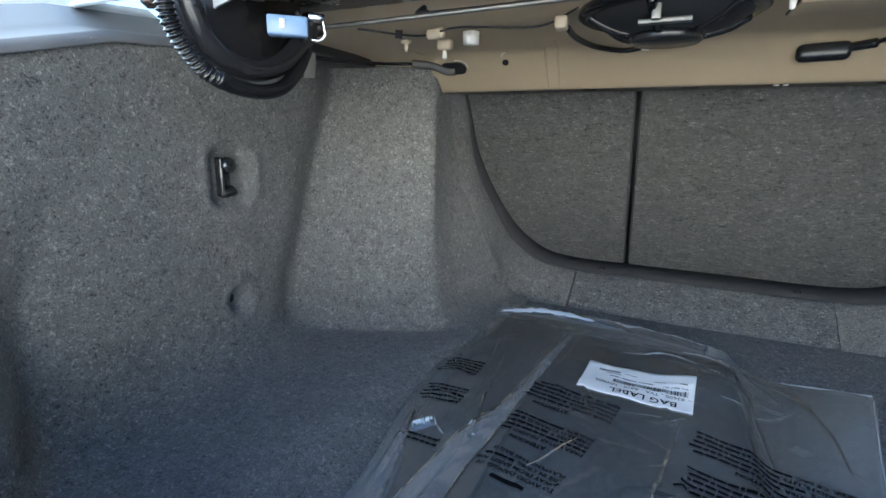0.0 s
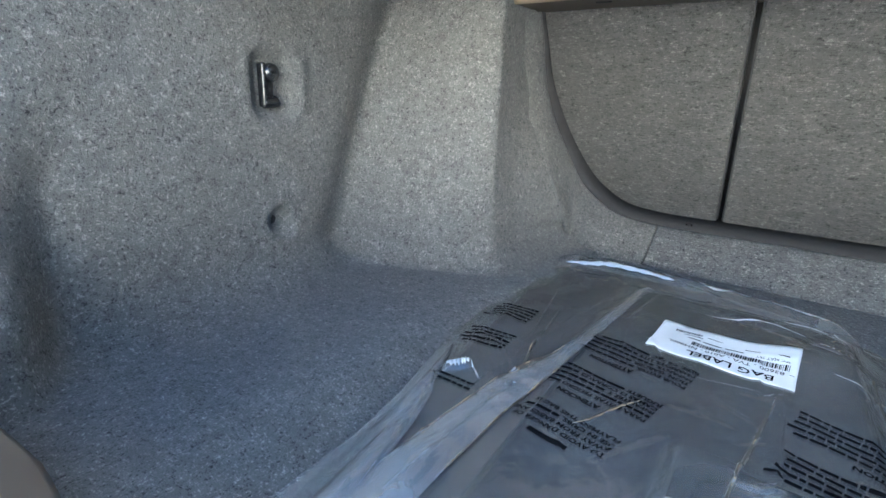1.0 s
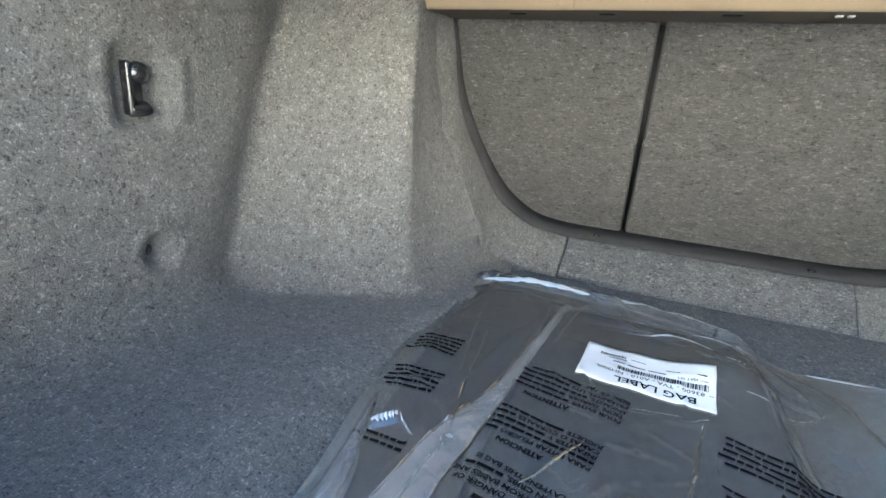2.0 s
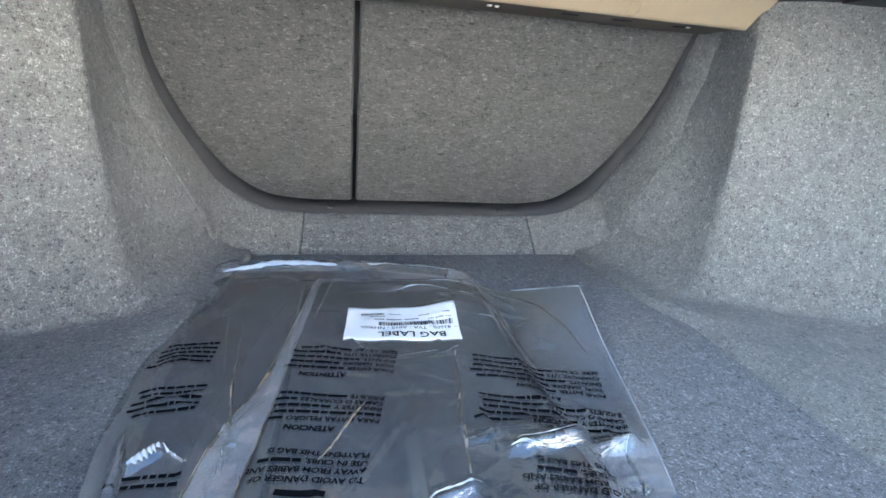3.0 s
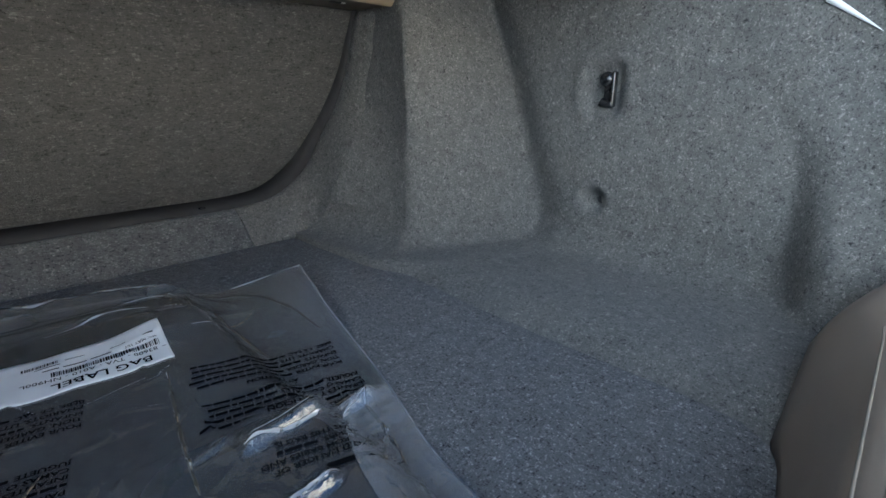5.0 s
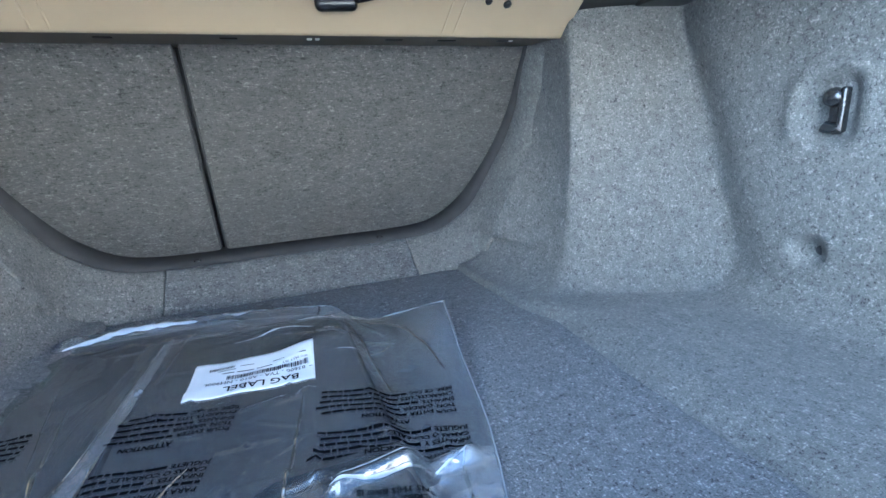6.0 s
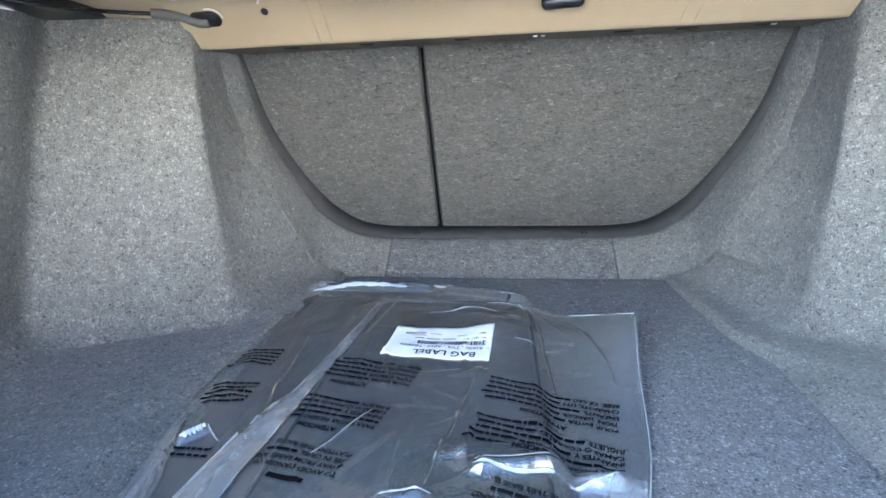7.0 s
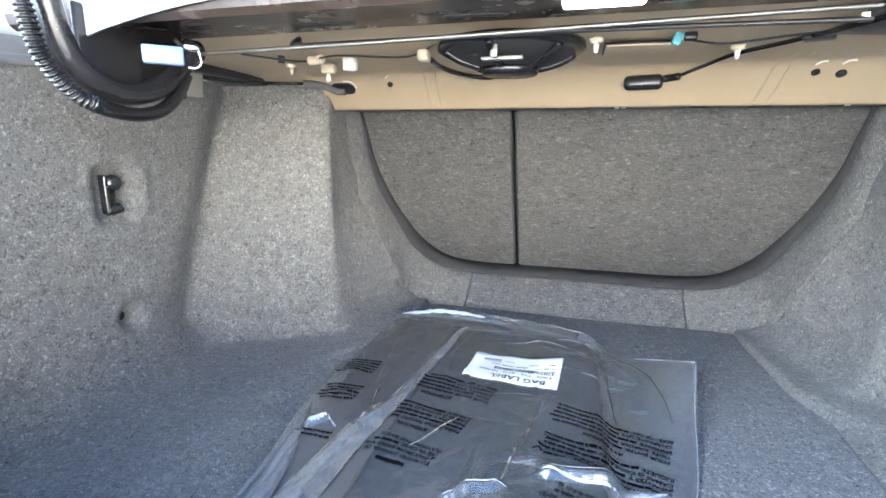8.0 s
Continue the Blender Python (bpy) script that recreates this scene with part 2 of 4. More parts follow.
# ---- the cargo space: floor, side linings, surround of the rear seat opening ----
TOP_LINE = [(-0.02, 0.10), (0.0, 0.135), (0.027, 0.215), (0.040, 0.268), (0.055, 0.315), (0.068, 0.358), (0.083, 0.385), (0.12, 0.402), (0.17, 0.415),
            (0.25, 0.437), (0.40, 0.450), (0.56, 0.453), (0.64, 0.459), (0.675, 0.455), (0.70, 0.424), (0.82, 0.424)]
CREASE_Y = [(0.0, 0.84), (0.03, 0.84), (0.09, 0.812), (0.16, 0.796), (0.25, 0.790), (0.35, 0.778), (0.44, 0.745)]
CREASE_X = [(0.0, 0.348), (0.03, 0.352), (0.09, 0.366), (0.16, 0.394), (0.25, 0.441), (0.35, 0.456), (0.40, 0.450), (0.44, 0.440)]

FOLD_Y = [(0.0, 0.100), (0.06, 0.102), (0.131, 0.103), (0.19, 0.112), (0.24, 0.134), (0.30, 0.178), (0.34, 0.205), (0.46, 0.23)]


def wall_form(y, z, shift=0.0):
    """Half width of the cargo space at y, z: recess, wheel tower, rear corner."""
    w = 0.618 - 0.012 * step(0.30, 0.46, z)
    fold = curve_at(FOLD_Y, z) + shift
    deep = 0.005 + 0.018 * step(0.29, 0.15, z) + 0.046 * step(0.19, 0.07, z)
    w = w - deep * (1 - step(fold - 0.034, fold + 0.026, y)) - 0.012 * (1 - step(-0.02, 0.06, y))
    w = w + 0.006 * step(0.27, 0.13, z) * np.exp(-((y - fold - 0.018) / 0.012) ** 2)
    valley = 0.503 + 0.36 * np.clip(z - 0.03, 0, 0.4)
    # the lining runs out into a hollow before it turns onto the tower
    w = w + 0.022 * np.exp(-((y - valley + 0.006) / 0.044) ** 2)
    ridge = 0.632 + 0.065 * np.clip(z - 0.03, 0, 0.4)
    rx = 0.415 + 0.055 * np.clip(z - 0.03, 0, 0.4)
    u = np.clip((y - valley) / (ridge - valley + 0.004), 0, 1)
    tower = 0.5 * u + 0.5 * u * u * (3 - 2 * u)
    cx, cy = curve_at(CREASE_X, z), curve_at(CREASE_Y, z)
    v = np.clip((y - ridge) / np.maximum(cy - ridge, 0.02), 0, 1)
    past = rx + (cx - rx) * v + 0.014 * np.sin(math.pi * v) * step(0.36, 0.20, z)
    w = np.where(u >= 1, past, w + (rx - w) * tower)
    return w


SOFTEN = [(d * 0.003, math.exp(-(d / 3.4) ** 2)) for d in range(-6, 7)]


def wall_x(y, z, shift=0.0):
    """The form with its ridges rounded, the hook pocket and the clip dimple pressed in."""
    w = sum(k * wall_form(y + d, z, shift) for d, k in SOFTEN) / sum(k for _, k in SOFTEN)
    # pocket of the bag hook and dimple of the clip below it
    dy, dz = np.abs(y - 0.394), np.abs(z - 0.283)
    rim = np.hypot(np.maximum(dy - 0.012, 0), np.maximum(dz - 0.022, 0))
    w = w + 0.012 * (1 - step(0.006, 0.024, rim)) - 0.0022 * np.exp(-((rim - 0.030) / 0.006) ** 2)
    w = w - 0.0035 * np.exp(-((y - 0.442) / 0.008) ** 2) * (1 - step(0.020, 0.050, dz))
    r = np.hypot(y - 0.395, z - 0.104)
    w = w + 0.017 * (1 - step(0.005, 0.027, r)) ** 1.1 - 0.0020 * np.exp(-((r - 0.031) / 0.006) ** 2)
    return w


def side_lining(side, name, label):
    ys = np.concatenate([np.linspace(-0.02, 0.33, 70), np.linspace(0.334, 0.436, 52), np.linspace(0.442, 0.66, 50), np.linspace(0.664, 0.845, 40)])
    nled, nfil, nwall = 18, 10, 96
    shift = 0.008 if side < 0 else -0.004
    wb = wall_x(ys, np.full(len(ys), 0.072), shift)
    xe = np.maximum(0.325, wb - 0.062 + 0.04 * step(0.13, 0.09, ys))
    ztop = np.maximum(curve_at(TOP_LINE, ys), 0.0725)
    x, z = np.zeros((len(ys), nled + nfil + nwall)), np.zeros((len(ys), nled + nfil + nwall))
    for k in range(nled):
        x[:, k], z[:, k] = 0.305 + (xe - 0.305) * (k / nled) ** 1.4, -0.006 + 0.020 * float(step(0.12, 0.48, k / nled))
    for k in range(nfil):
        a = k / nfil * math.pi / 2
        x[:, nled + k], z[:, nled + k] = xe + (wb - xe) * math.sin(a), 0.014 + 0.058 * (1 - math.cos(a))
    for k in range(nwall):
        z[:, nled + nfil + k] = 0.072 + (ztop - 0.072) * k / (nwall - 1)
    # past the tower the rows run out to the crease with the seat surround
    y = np.repeat(ys[:, None], x.shape[1], 1)
    end = curve_at(CREASE_Y, z.ravel()).reshape(z.shape) + 0.022 + 0.038 * step(0.025, 0.06, z)
    y = np.where(y > 0.66, 0.66 + (y - 0.66) * (end - 0.66) / (0.845 - 0.66), y)
    x[:, nled + nfil:] = wall_x(y[:, nled + nfil:], z[:, nled + nfil:], shift)
    verts = np.stack([side * x, y, z], 2).reshape(-1, 3)
    ob = mesh_ob(name, verts, grid_faces(*x.shape, side > 0), WALL_FELT)
    th = ob.modifiers.new("thickness", "SOLIDIFY")
    th.thickness, th.offset = 0.002, -1.0
    return tagged(ob, label, "trunk lining", kind="structure")


wall_left = side_lining(-1, "wall_left", "moulded grey heather felt lining over the wheel tower")
wall_right = side_lining(1, "wall_right", "moulded grey heather felt lining over the wheel tower")

FLOOR_HALF = [(0.0, 0.868), (0.18, 0.870), (0.27, 0.872), (0.315, 0.866), (0.345, 0.838), (0.358, 0.78), (0.356, 0.70), (0.348, 0.62), (0.338, 0.52),
              (0.328, 0.40), (0.324, 0.28), (0.324, 0.13), (0.318, 0.075), (0.300, 0.050), (0.27, 0.036), (0.225, 0.028), (0.0, 0.022)]
outline = FLOOR_HALF + [(-x, y) for x, y in FLOOR_HALF[::-1] if x > 0]
floor = tagged(part("floor", slab(outline, -0.014, 0.002, 0.004), FLOOR_FELT), "blue-grey speckled felt floor carpet", "floor carpet", kind="structure")

# opening to the rear seats: edge at the seat backs, edge of the lip, crease towards the linings
SEAT_SLOPE = 0.534
OPEN_HALF = [(0.443, 0.430), (0.441, 0.38), (0.437, 0.315), (0.416, 0.24), (0.376, 0.155), (0.340, 0.112), (0.300, 0.086), (0.255, 0.0765), (0.20, 0.073), (0.10, 0.073), (0.0, 0.073)]


def seat_y(z):
    return 1.0 - SEAT_SLOPE * (z - 0.074)


def surround_rows(n=70):
    """Half of the surround, from the top of the side to the middle: rows of points from the seat to the crease."""
    a = smooth_path([(x, seat_y(z) + 0.01, z) for x, z in OPEN_HALF], n)
    rows = []
    crease = smooth_path([(0.440, 0.748, 0.430), (0.454, 0.778, 0.35), (0.440, 0.790, 0.25), (0.393, 0.796, 0.16), (0.366, 0.812, 0.09),
                          (0.352, 0.846, 0.026), (0.325, 0.872, 0.0), (0.27, 0.878, -0.006), (0.20, 0.878, -0.008), (0.10, 0.878, -0.008), (0.0, 0.878, -0.008)], n)
    for k, (p, c) in enumerate(zip(a, crease)):
        depth = 0.010 + 0.012 * float(step(0.43, 0.25, p.z)) + 0.036 * float(step(0.22, 0.076, p.z))
        d = (a[min(k + 1, n - 1)] - a[max(k - 1, 0)]).normalized()
        out_x, out_z = (-d.z, d.x) if d.x < 0 else (1.0, 0.0)
        wide = 0.016 + 0.004 * float(step(0.085, 0.14, p.z)) - 0.014 * float(step(0.20, 0.40, p.z))
        q = p + Vector((out_x * wide if p.x > 0.01 else 0.0, -depth - 0.01, out_z * wide))
        row = [(p, 0), (p * 0.5 + q * 0.5 + Vector((0, 0, -0.001)), 0), (q, 0)]
        for u in (0.03, 0.08, 0.16, 0.28, 0.42, 0.56, 0.70, 0.82, 0.92, 1.0):
            m = q + (c + Vector((0.010 if c.x > 0.33 else 0.0, -0.003 if c.x > 0.33 else 0.0, 0.0)) - q) * u
            # the face bulges a little towards the cargo space, rounded at the lip
            out = Vector((-0.35, -1, 0.45)).normalized() if p.x > 0.02 else Vector((0, -1, 0.5)).normalized()
            m = m + out * (0.010 * math.sin(math.pi * u ** 0.6))
            row.append((m, 1))
        rows.append([r[0] for r in row])
    return rows


rows = surround_rows()
full = rows + [[Vector((-p.x, p.y, p.z)) for p in r] for r in rows[-2::-1]]


def row_at(x):
    """The row of the surround whose lip lies at x."""
    for r0, r1 in zip(full, full[1:]):
        if r0[2].x >= x >= r1[2].x and r0[2].x - r1[2].x > 1e-6 and r0[2].z < 0.12:
            u = (r0[2].x - x) / (r0[2].x - r1[2].x)
            return [p + (q - p) * u for p, q in zip(r0, r1)]


def strip(name, hi, lo, c0, c1, mat, label, category):
    """A piece of the surround between two places of its lip."""
    pts = [r[c0:c1] for r in full if lo < r[2].x < hi or (r[2].z > 0.12 and (hi > 0.4 and r[2].x > 0 or lo < -0.4 and r[2].x < 0))]
    if hi < 0.4:
        pts.insert(0, row_at(hi)[c0:c1])
    if lo > -0.4:
        pts.append(row_at(lo)[c0:c1])
    ob = mesh_ob(name, [p for r in pts for p in r], grid_faces(len(pts), len(pts[0]), True), mat)
    th = ob.modifiers.new("thickness", "SOLIDIFY")
    th.thickness, th.offset = 0.006, -1.0
    return tagged(ob, label, category, kind="structure")


SEAM = 0.226
strip("trim_lip", 0.6, -0.6, 0, 3, BAND_SHADE, "felt lip round the rear seat opening, darkened for its shade", "trim")
strip("trim_right", 0.6, SEAM + 0.0006, 2, 13, WALL_FELT, "grey felt corner of the seat opening surround", "trim")
strip("trim_centre", SEAM - 0.0006, -SEAM + 0.0006, 2, 13, RIM_FELT, "grey felt cover below the rear seat backs", "trim")
strip("trim_left", -SEAM - 0.0006, -0.6, 2, 13, WALL_FELT, "grey felt corner of the seat opening surround", "trim")


# ---- rear seat backs ----
def seat_back(x0, x1, label):
    t = thing("seat_back", ((x0 + x1) / 2, seat_y(0.03), 0.03), label, "seat back", "split rear seat backs")
    h, w = 0.50, x1 - x0
    bm = box(0, 0.035, h / 2, w, 0.07, h, 0.008, 3)
    lean = Matrix.Rotation(math.atan(SEAT_SLOPE), 4, "X")
    bmesh.ops.transform(bm, matrix=lean, verts=bm.verts)
    part("back_panel", bm, SEAT_FELT, t)
    for x in (-w / 2 + 0.0015, w / 2 - 0.0015):
        edge = tube([(x, 0.006, 0.012), (x, 0.004, 0.25), (x, 0.006, h - 0.012)], 0.0024, 8, 24)
        bmesh.ops.transform(edge, matrix=lean, verts=edge.verts)
        part("edge_binding", edge, BAND_SHADE, t, "dark bound edge")
    return t


seat_back(-0.50, -0.1345, "narrow grey felt-backed folding rear seat back")
seat_back(-0.1255, 0.50, "wide grey felt-backed folding rear seat back")

# black board that paints the shade of the hollow behind the seat gap
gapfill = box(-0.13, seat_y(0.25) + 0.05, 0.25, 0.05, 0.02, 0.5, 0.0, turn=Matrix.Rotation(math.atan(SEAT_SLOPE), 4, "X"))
tagged(part("wall_gap_shade", gapfill, BLACK_SOFT), "black board that stands for the shade in the gap of the seat backs", "foam", kind="structure")


# ---- parcel shelf: tan underside, dark front edge of the opening ----
def extruded(name, profile, x0, x1, mat, label, category, n=2):
    """A sheet bent along a profile in y, z, with thickness."""
    verts = [(x, y, z) for x in np.linspace(x0, x1, n) for y, z in profile]
    ob = mesh_ob(name, verts, grid_faces(n, len(profile)), mat)
    th = ob.modifiers.new("thickness", "SOLIDIFY")
    th.thickness, th.offset = 0.003, 0.0
    ed = ob.modifiers.new("edge split", "EDGE_SPLIT")
    ed.split_angle = radians(40)
    return tagged(ob, label, category, kind="structure")


SHELF = [(0.704, 0.4172), (0.700, 0.4175), (0.697, 0.4200), (0.690, 0.4255), (0.672, 0.4397), (0.655, 0.4531), (0.645, 0.4610), (0.638, 0.4653), (0.630, 0.4678), (0.618, 0.4685), (0.595, 0.4687)]


def shelf_z(y):
    """Height of the lower face of the tan shelf panel."""
    return float(np.interp(y, [q[0] for q in SHELF[::-1]], [q[1] for q in SHELF[::-1]])) - 0.0016


extruded("ceiling_shelf", SHELF,
         -0.443, 0.443, TAN, "tan painted metal flange of the parcel shelf above the seat backs", "parcel shelf")
# the shade on this tan flange is put into its darker brown colour
extruded("ceiling_shaded_flange", [(0.86, 0.425), (0.80, 0.4235), (0.785, 0.4200), (0.775, 0.4215), (0.7045, 0.4185)], -0.443, 0.443, TAN_SHADE, "tan flange above the seat backs, coloured brown for its shade", "parcel shelf")
extruded("ceiling_panel", [(0.595, 0.4687), (0.55, 0.4687), (0.50, 0.4688), (0.40, 0.470), (0.33, 0.492)],
         -0.56, 0.56, TAN, "tan painted metal underside of the parcel shelf", "parcel shelf")
extruded("ceiling_flange", [(0.70, 0.448), (0.672, 0.4485), (0.655, 0.458), (0.636, 0.4665), (0.595, 0.4687)], -0.56, -0.443, TAN, "tan painted metal end of the parcel shelf", "parcel shelf")
# the right end is coloured dark, the left end tan
extruded("ceiling_flange_right", [(0.72, 0.448), (0.672, 0.4485), (0.655, 0.458), (0.636, 0.4665), (0.595, 0.4687)], 0.443, 0.60, DARK_METAL, "dark metal end of the parcel shelf on the right", "parcel shelf")
extruded("ceiling_edge", [(0.42, 0.484), (0.36, 0.470), (0.31, 0.466), (0.272, 0.464), (0.262, 0.462), (0.256, 0.466), (0.254, 0.474), (0.27, 0.50), (0.34, 0.52)],
         -0.56, 0.56, EDGE_PAINT, "glossy dark painted front edge of the trunk opening", "body panel")
for side, word in ((-1, "left"), (1, "right")):
    tagged(part("wall_upper_" + word, box(side * 0.61, 0.56, 0.470, 0.13, 0.38, 0.03, 0.004), DARK_METAL), "dark painted body metal above the lining", "body panel", kind="structure")


# ---- car body round the opening ----
def swept_side(side, name, section, mat, label, category, y0=-0.02, y1=0.30):
    """A strip that follows the top line of the lining; section: offsets outwards and upwards."""
    ys = np.linspace(y0, y1, 60)
    verts = []
    for y in ys:
        z = float(curve_at(TOP_LINE, y))
        x = float(wall_x(np.float64(y), np.float64(z)))
        x = max(x, 0.50)
        for dx, dy, dz in section:
            verts.append((side * (x + dx), y + dy, z + dz))
    ob = mesh_ob(name, verts, grid_faces(len(ys), len(section), side > 0), mat)
    th = ob.modifiers.new("thickness", "SOLIDIFY")
    th.thickness, th.offset = 0.002, 0.0
    return tagged(ob, label, category, kind="structure")


# the grey of seal and inner gutter also carries the gutter's shade
GUTTER_SEAL = [(-0.004, 0.0, -0.006), (0.004, -0.002, 0.004), (0.02, -0.006, 0.004), (0.05, -0.010, 0.012), (0.083, -0.014, 0.034)]
GUTTER = [(0.081, -0.014, 0.0325), (0.10, -0.016, 0.046), (0.13, -0.018, 0.048), (0.19, -0.02, 0.03), (0.24, -0.02, -0.05), (0.26, -0.02, -0.40)]
for side, word in ((-1, "left"), (1, "right")):
    swept_side(side, "trim_shaded_seal_" + word, GUTTER_SEAL, SEAL, "weather seal and inner gutter beside the trunk opening, greyed for shade", "weather seal", y1=0.38)
    swept_side(side, "trim_gutter_" + word, GUTTER, PAINT, "silver painted rain gutter beside the trunk opening", "body panel", y1=0.38)

# underbody, cabin and outer shell that close the place
tagged(part("floor_pan", box(0, 0.45, -0.06, 1.30, 1.05, 0.06, 0.01), DARK_METAL), "dark painted floor pan under the carpet", "body panel", kind="structure")
tagged(part("wall_cabin", box(0, 1.35, 0.30, 1.60, 0.30, 1.3, 0.02), BLACK_SOFT), "dark cabin ahead of the seat backs", "cabin wall", kind="structure")
for side, word in ((-1, "left"), (1, "right")):
    tagged(part("wall_quarter_" + word, box(side * 0.86, 0.60, 0.05, 0.06, 1.30, 0.62, 0.02), PAINT), "silver painted rear quarter panel", "body panel", kind="structure")
    tagged(part("wall_inner_" + word, box(side * 0.70, 0.80, 0.12, 0.03, 0.62, 0.62, 0.005), DARK_METAL), "dark inner body side behind the lining", "body panel", kind="structure")
tagged(part("ground", box(0, -20, -0.70, 400, 400, 0.1, 0.0), CONCRETE, smooth=False), "sunlit pale concrete driveway", "driveway", kind="structure")

# unseen walls added behind and beside the car to bounce or block light
tagged(part("wall_bounce_low", box(0.0, -7.7, -0.12, 5.0, 0.3, 1.06, 0.0), STUCCO, smooth=False), "unseen low stucco wall added to bounce warm light", "garden wall", kind="structure")
tagged(part("wall_bounce_left", box(-5.9, -8.2, 1.6, 6.6, 0.4, 4.5, 0.0), STUCCO, smooth=False), "unseen stucco wall added to bounce warm light", "house wall", kind="structure")
tagged(part("wall_bounce_right", box(5.9, -8.2, 1.75, 6.6, 0.4, 4.8, 0.0), STUCCO, smooth=False), "unseen stucco wall added to bounce warm light", "house wall", kind="structure")
tagged(part("wall_bounce_middle", box(0.0, -8.6, 1.0, 5.2, 0.4, 3.3, 0.0), STUCCO, smooth=False), "unseen middle stucco wall added to bounce warm light", "house wall", kind="structure")
tagged(part("wall_bounce_blue", box(-4.2, -2.5, 3.6, 0.3, 9.0, 8.6, 0.0), BLUE_BOUNCE, smooth=False), "tall unseen pale blue wall added to bounce cool light", "house wall", kind="structure")
tagged(part("wall_light_block", box(2.2, 1.7, 1.40, 0.3, 5.4, 4.2, 0.0), SHADED, smooth=False), "unseen grey wall added to block light from the right", "garage wall", kind="structure")

# rear corners of the body beside the opening, with the lamp housings
for side, word in ((-1, "left"), (1, "right")):
    tagged(part("wall_corner_" + word, box(side * 0.765, 0.03, 0.07, 0.20, 0.50, 0.75, 0.025, 3), PAINT), "silver painted rear corner of the body", "body panel", kind="structure")
    tagged(part("wall_lamp_" + word, box(side * 0.612, -0.125, 0.12, 0.165, 0.19, 0.56, 0.02, 3), PAINT), "silver painted body round the tail lamp", "body panel", kind="structure")

# the raised trunk lid, hinged at the front edge of the opening
LID_TURN = Matrix.Rotation(radians(26), 4, "X")
lid = thing("car_boot_door", (0, 0.22, 0.50), "raised silver trunk lid", "trunk lid")
part("outer_panel", box(0, -0.12, 0.33, 1.40, 0.02, 0.70, 0.008, 3, LID_TURN), PAINT, lid)
part("inner_panel", box(0, -0.148, 0.31, 1.10, 0.012, 0.58, 0.005, 2, LID_TURN), DARK_METAL, lid)

# silver corner of the body beside the hinge
q = [(-0.461, 0.446), (-0.425, 0.455), (-0.379, 0.463), (-0.342, 0.468), (-0.307, 0.471), (-0.28, 0.474), (-0.28, 0.500), (-0.475, 0.500)]
bm = slab(q, -0.0015, 0.0015, 0.0005, 1)
bmesh.ops.transform(bm, matrix=Matrix.Translation((0, 0.2485, 0)) @ Matrix.Rotation(radians(90), 4, "X"), verts=bm.verts)
tagged(part("trim_corner", bm, PAINT), "silver painted body corner beside the hinge", "body panel", kind="structure")

# rear deck and rear window ahead of the opening
deck = mesh_ob("rear_deck", [(x, y, z) for x in (-0.80, 0.80) for y, z in ((0.262, 0.476), (0.30, 0.508), (0.42, 0.535), (0.50, 0.56))], grid_faces(2, 4), PAINT)
deck.modifiers.new("thickness", "SOLIDIFY").thickness = 0.004
tagged(deck, "silver painted deck below the rear window", "body panel", kind="structure")
win = mesh_ob("window_rear", [(x, y, z) for x in (-0.70, 0.70) for y, z in ((0.50, 0.56), (0.80, 0.71), (1.20, 0.87))], grid_faces(2, 3), GLASS)
win.modifiers.new("thickness", "SOLIDIFY").thickness = 0.005
tagged(win, "sloping dark rear window glass", "window", kind="structure")


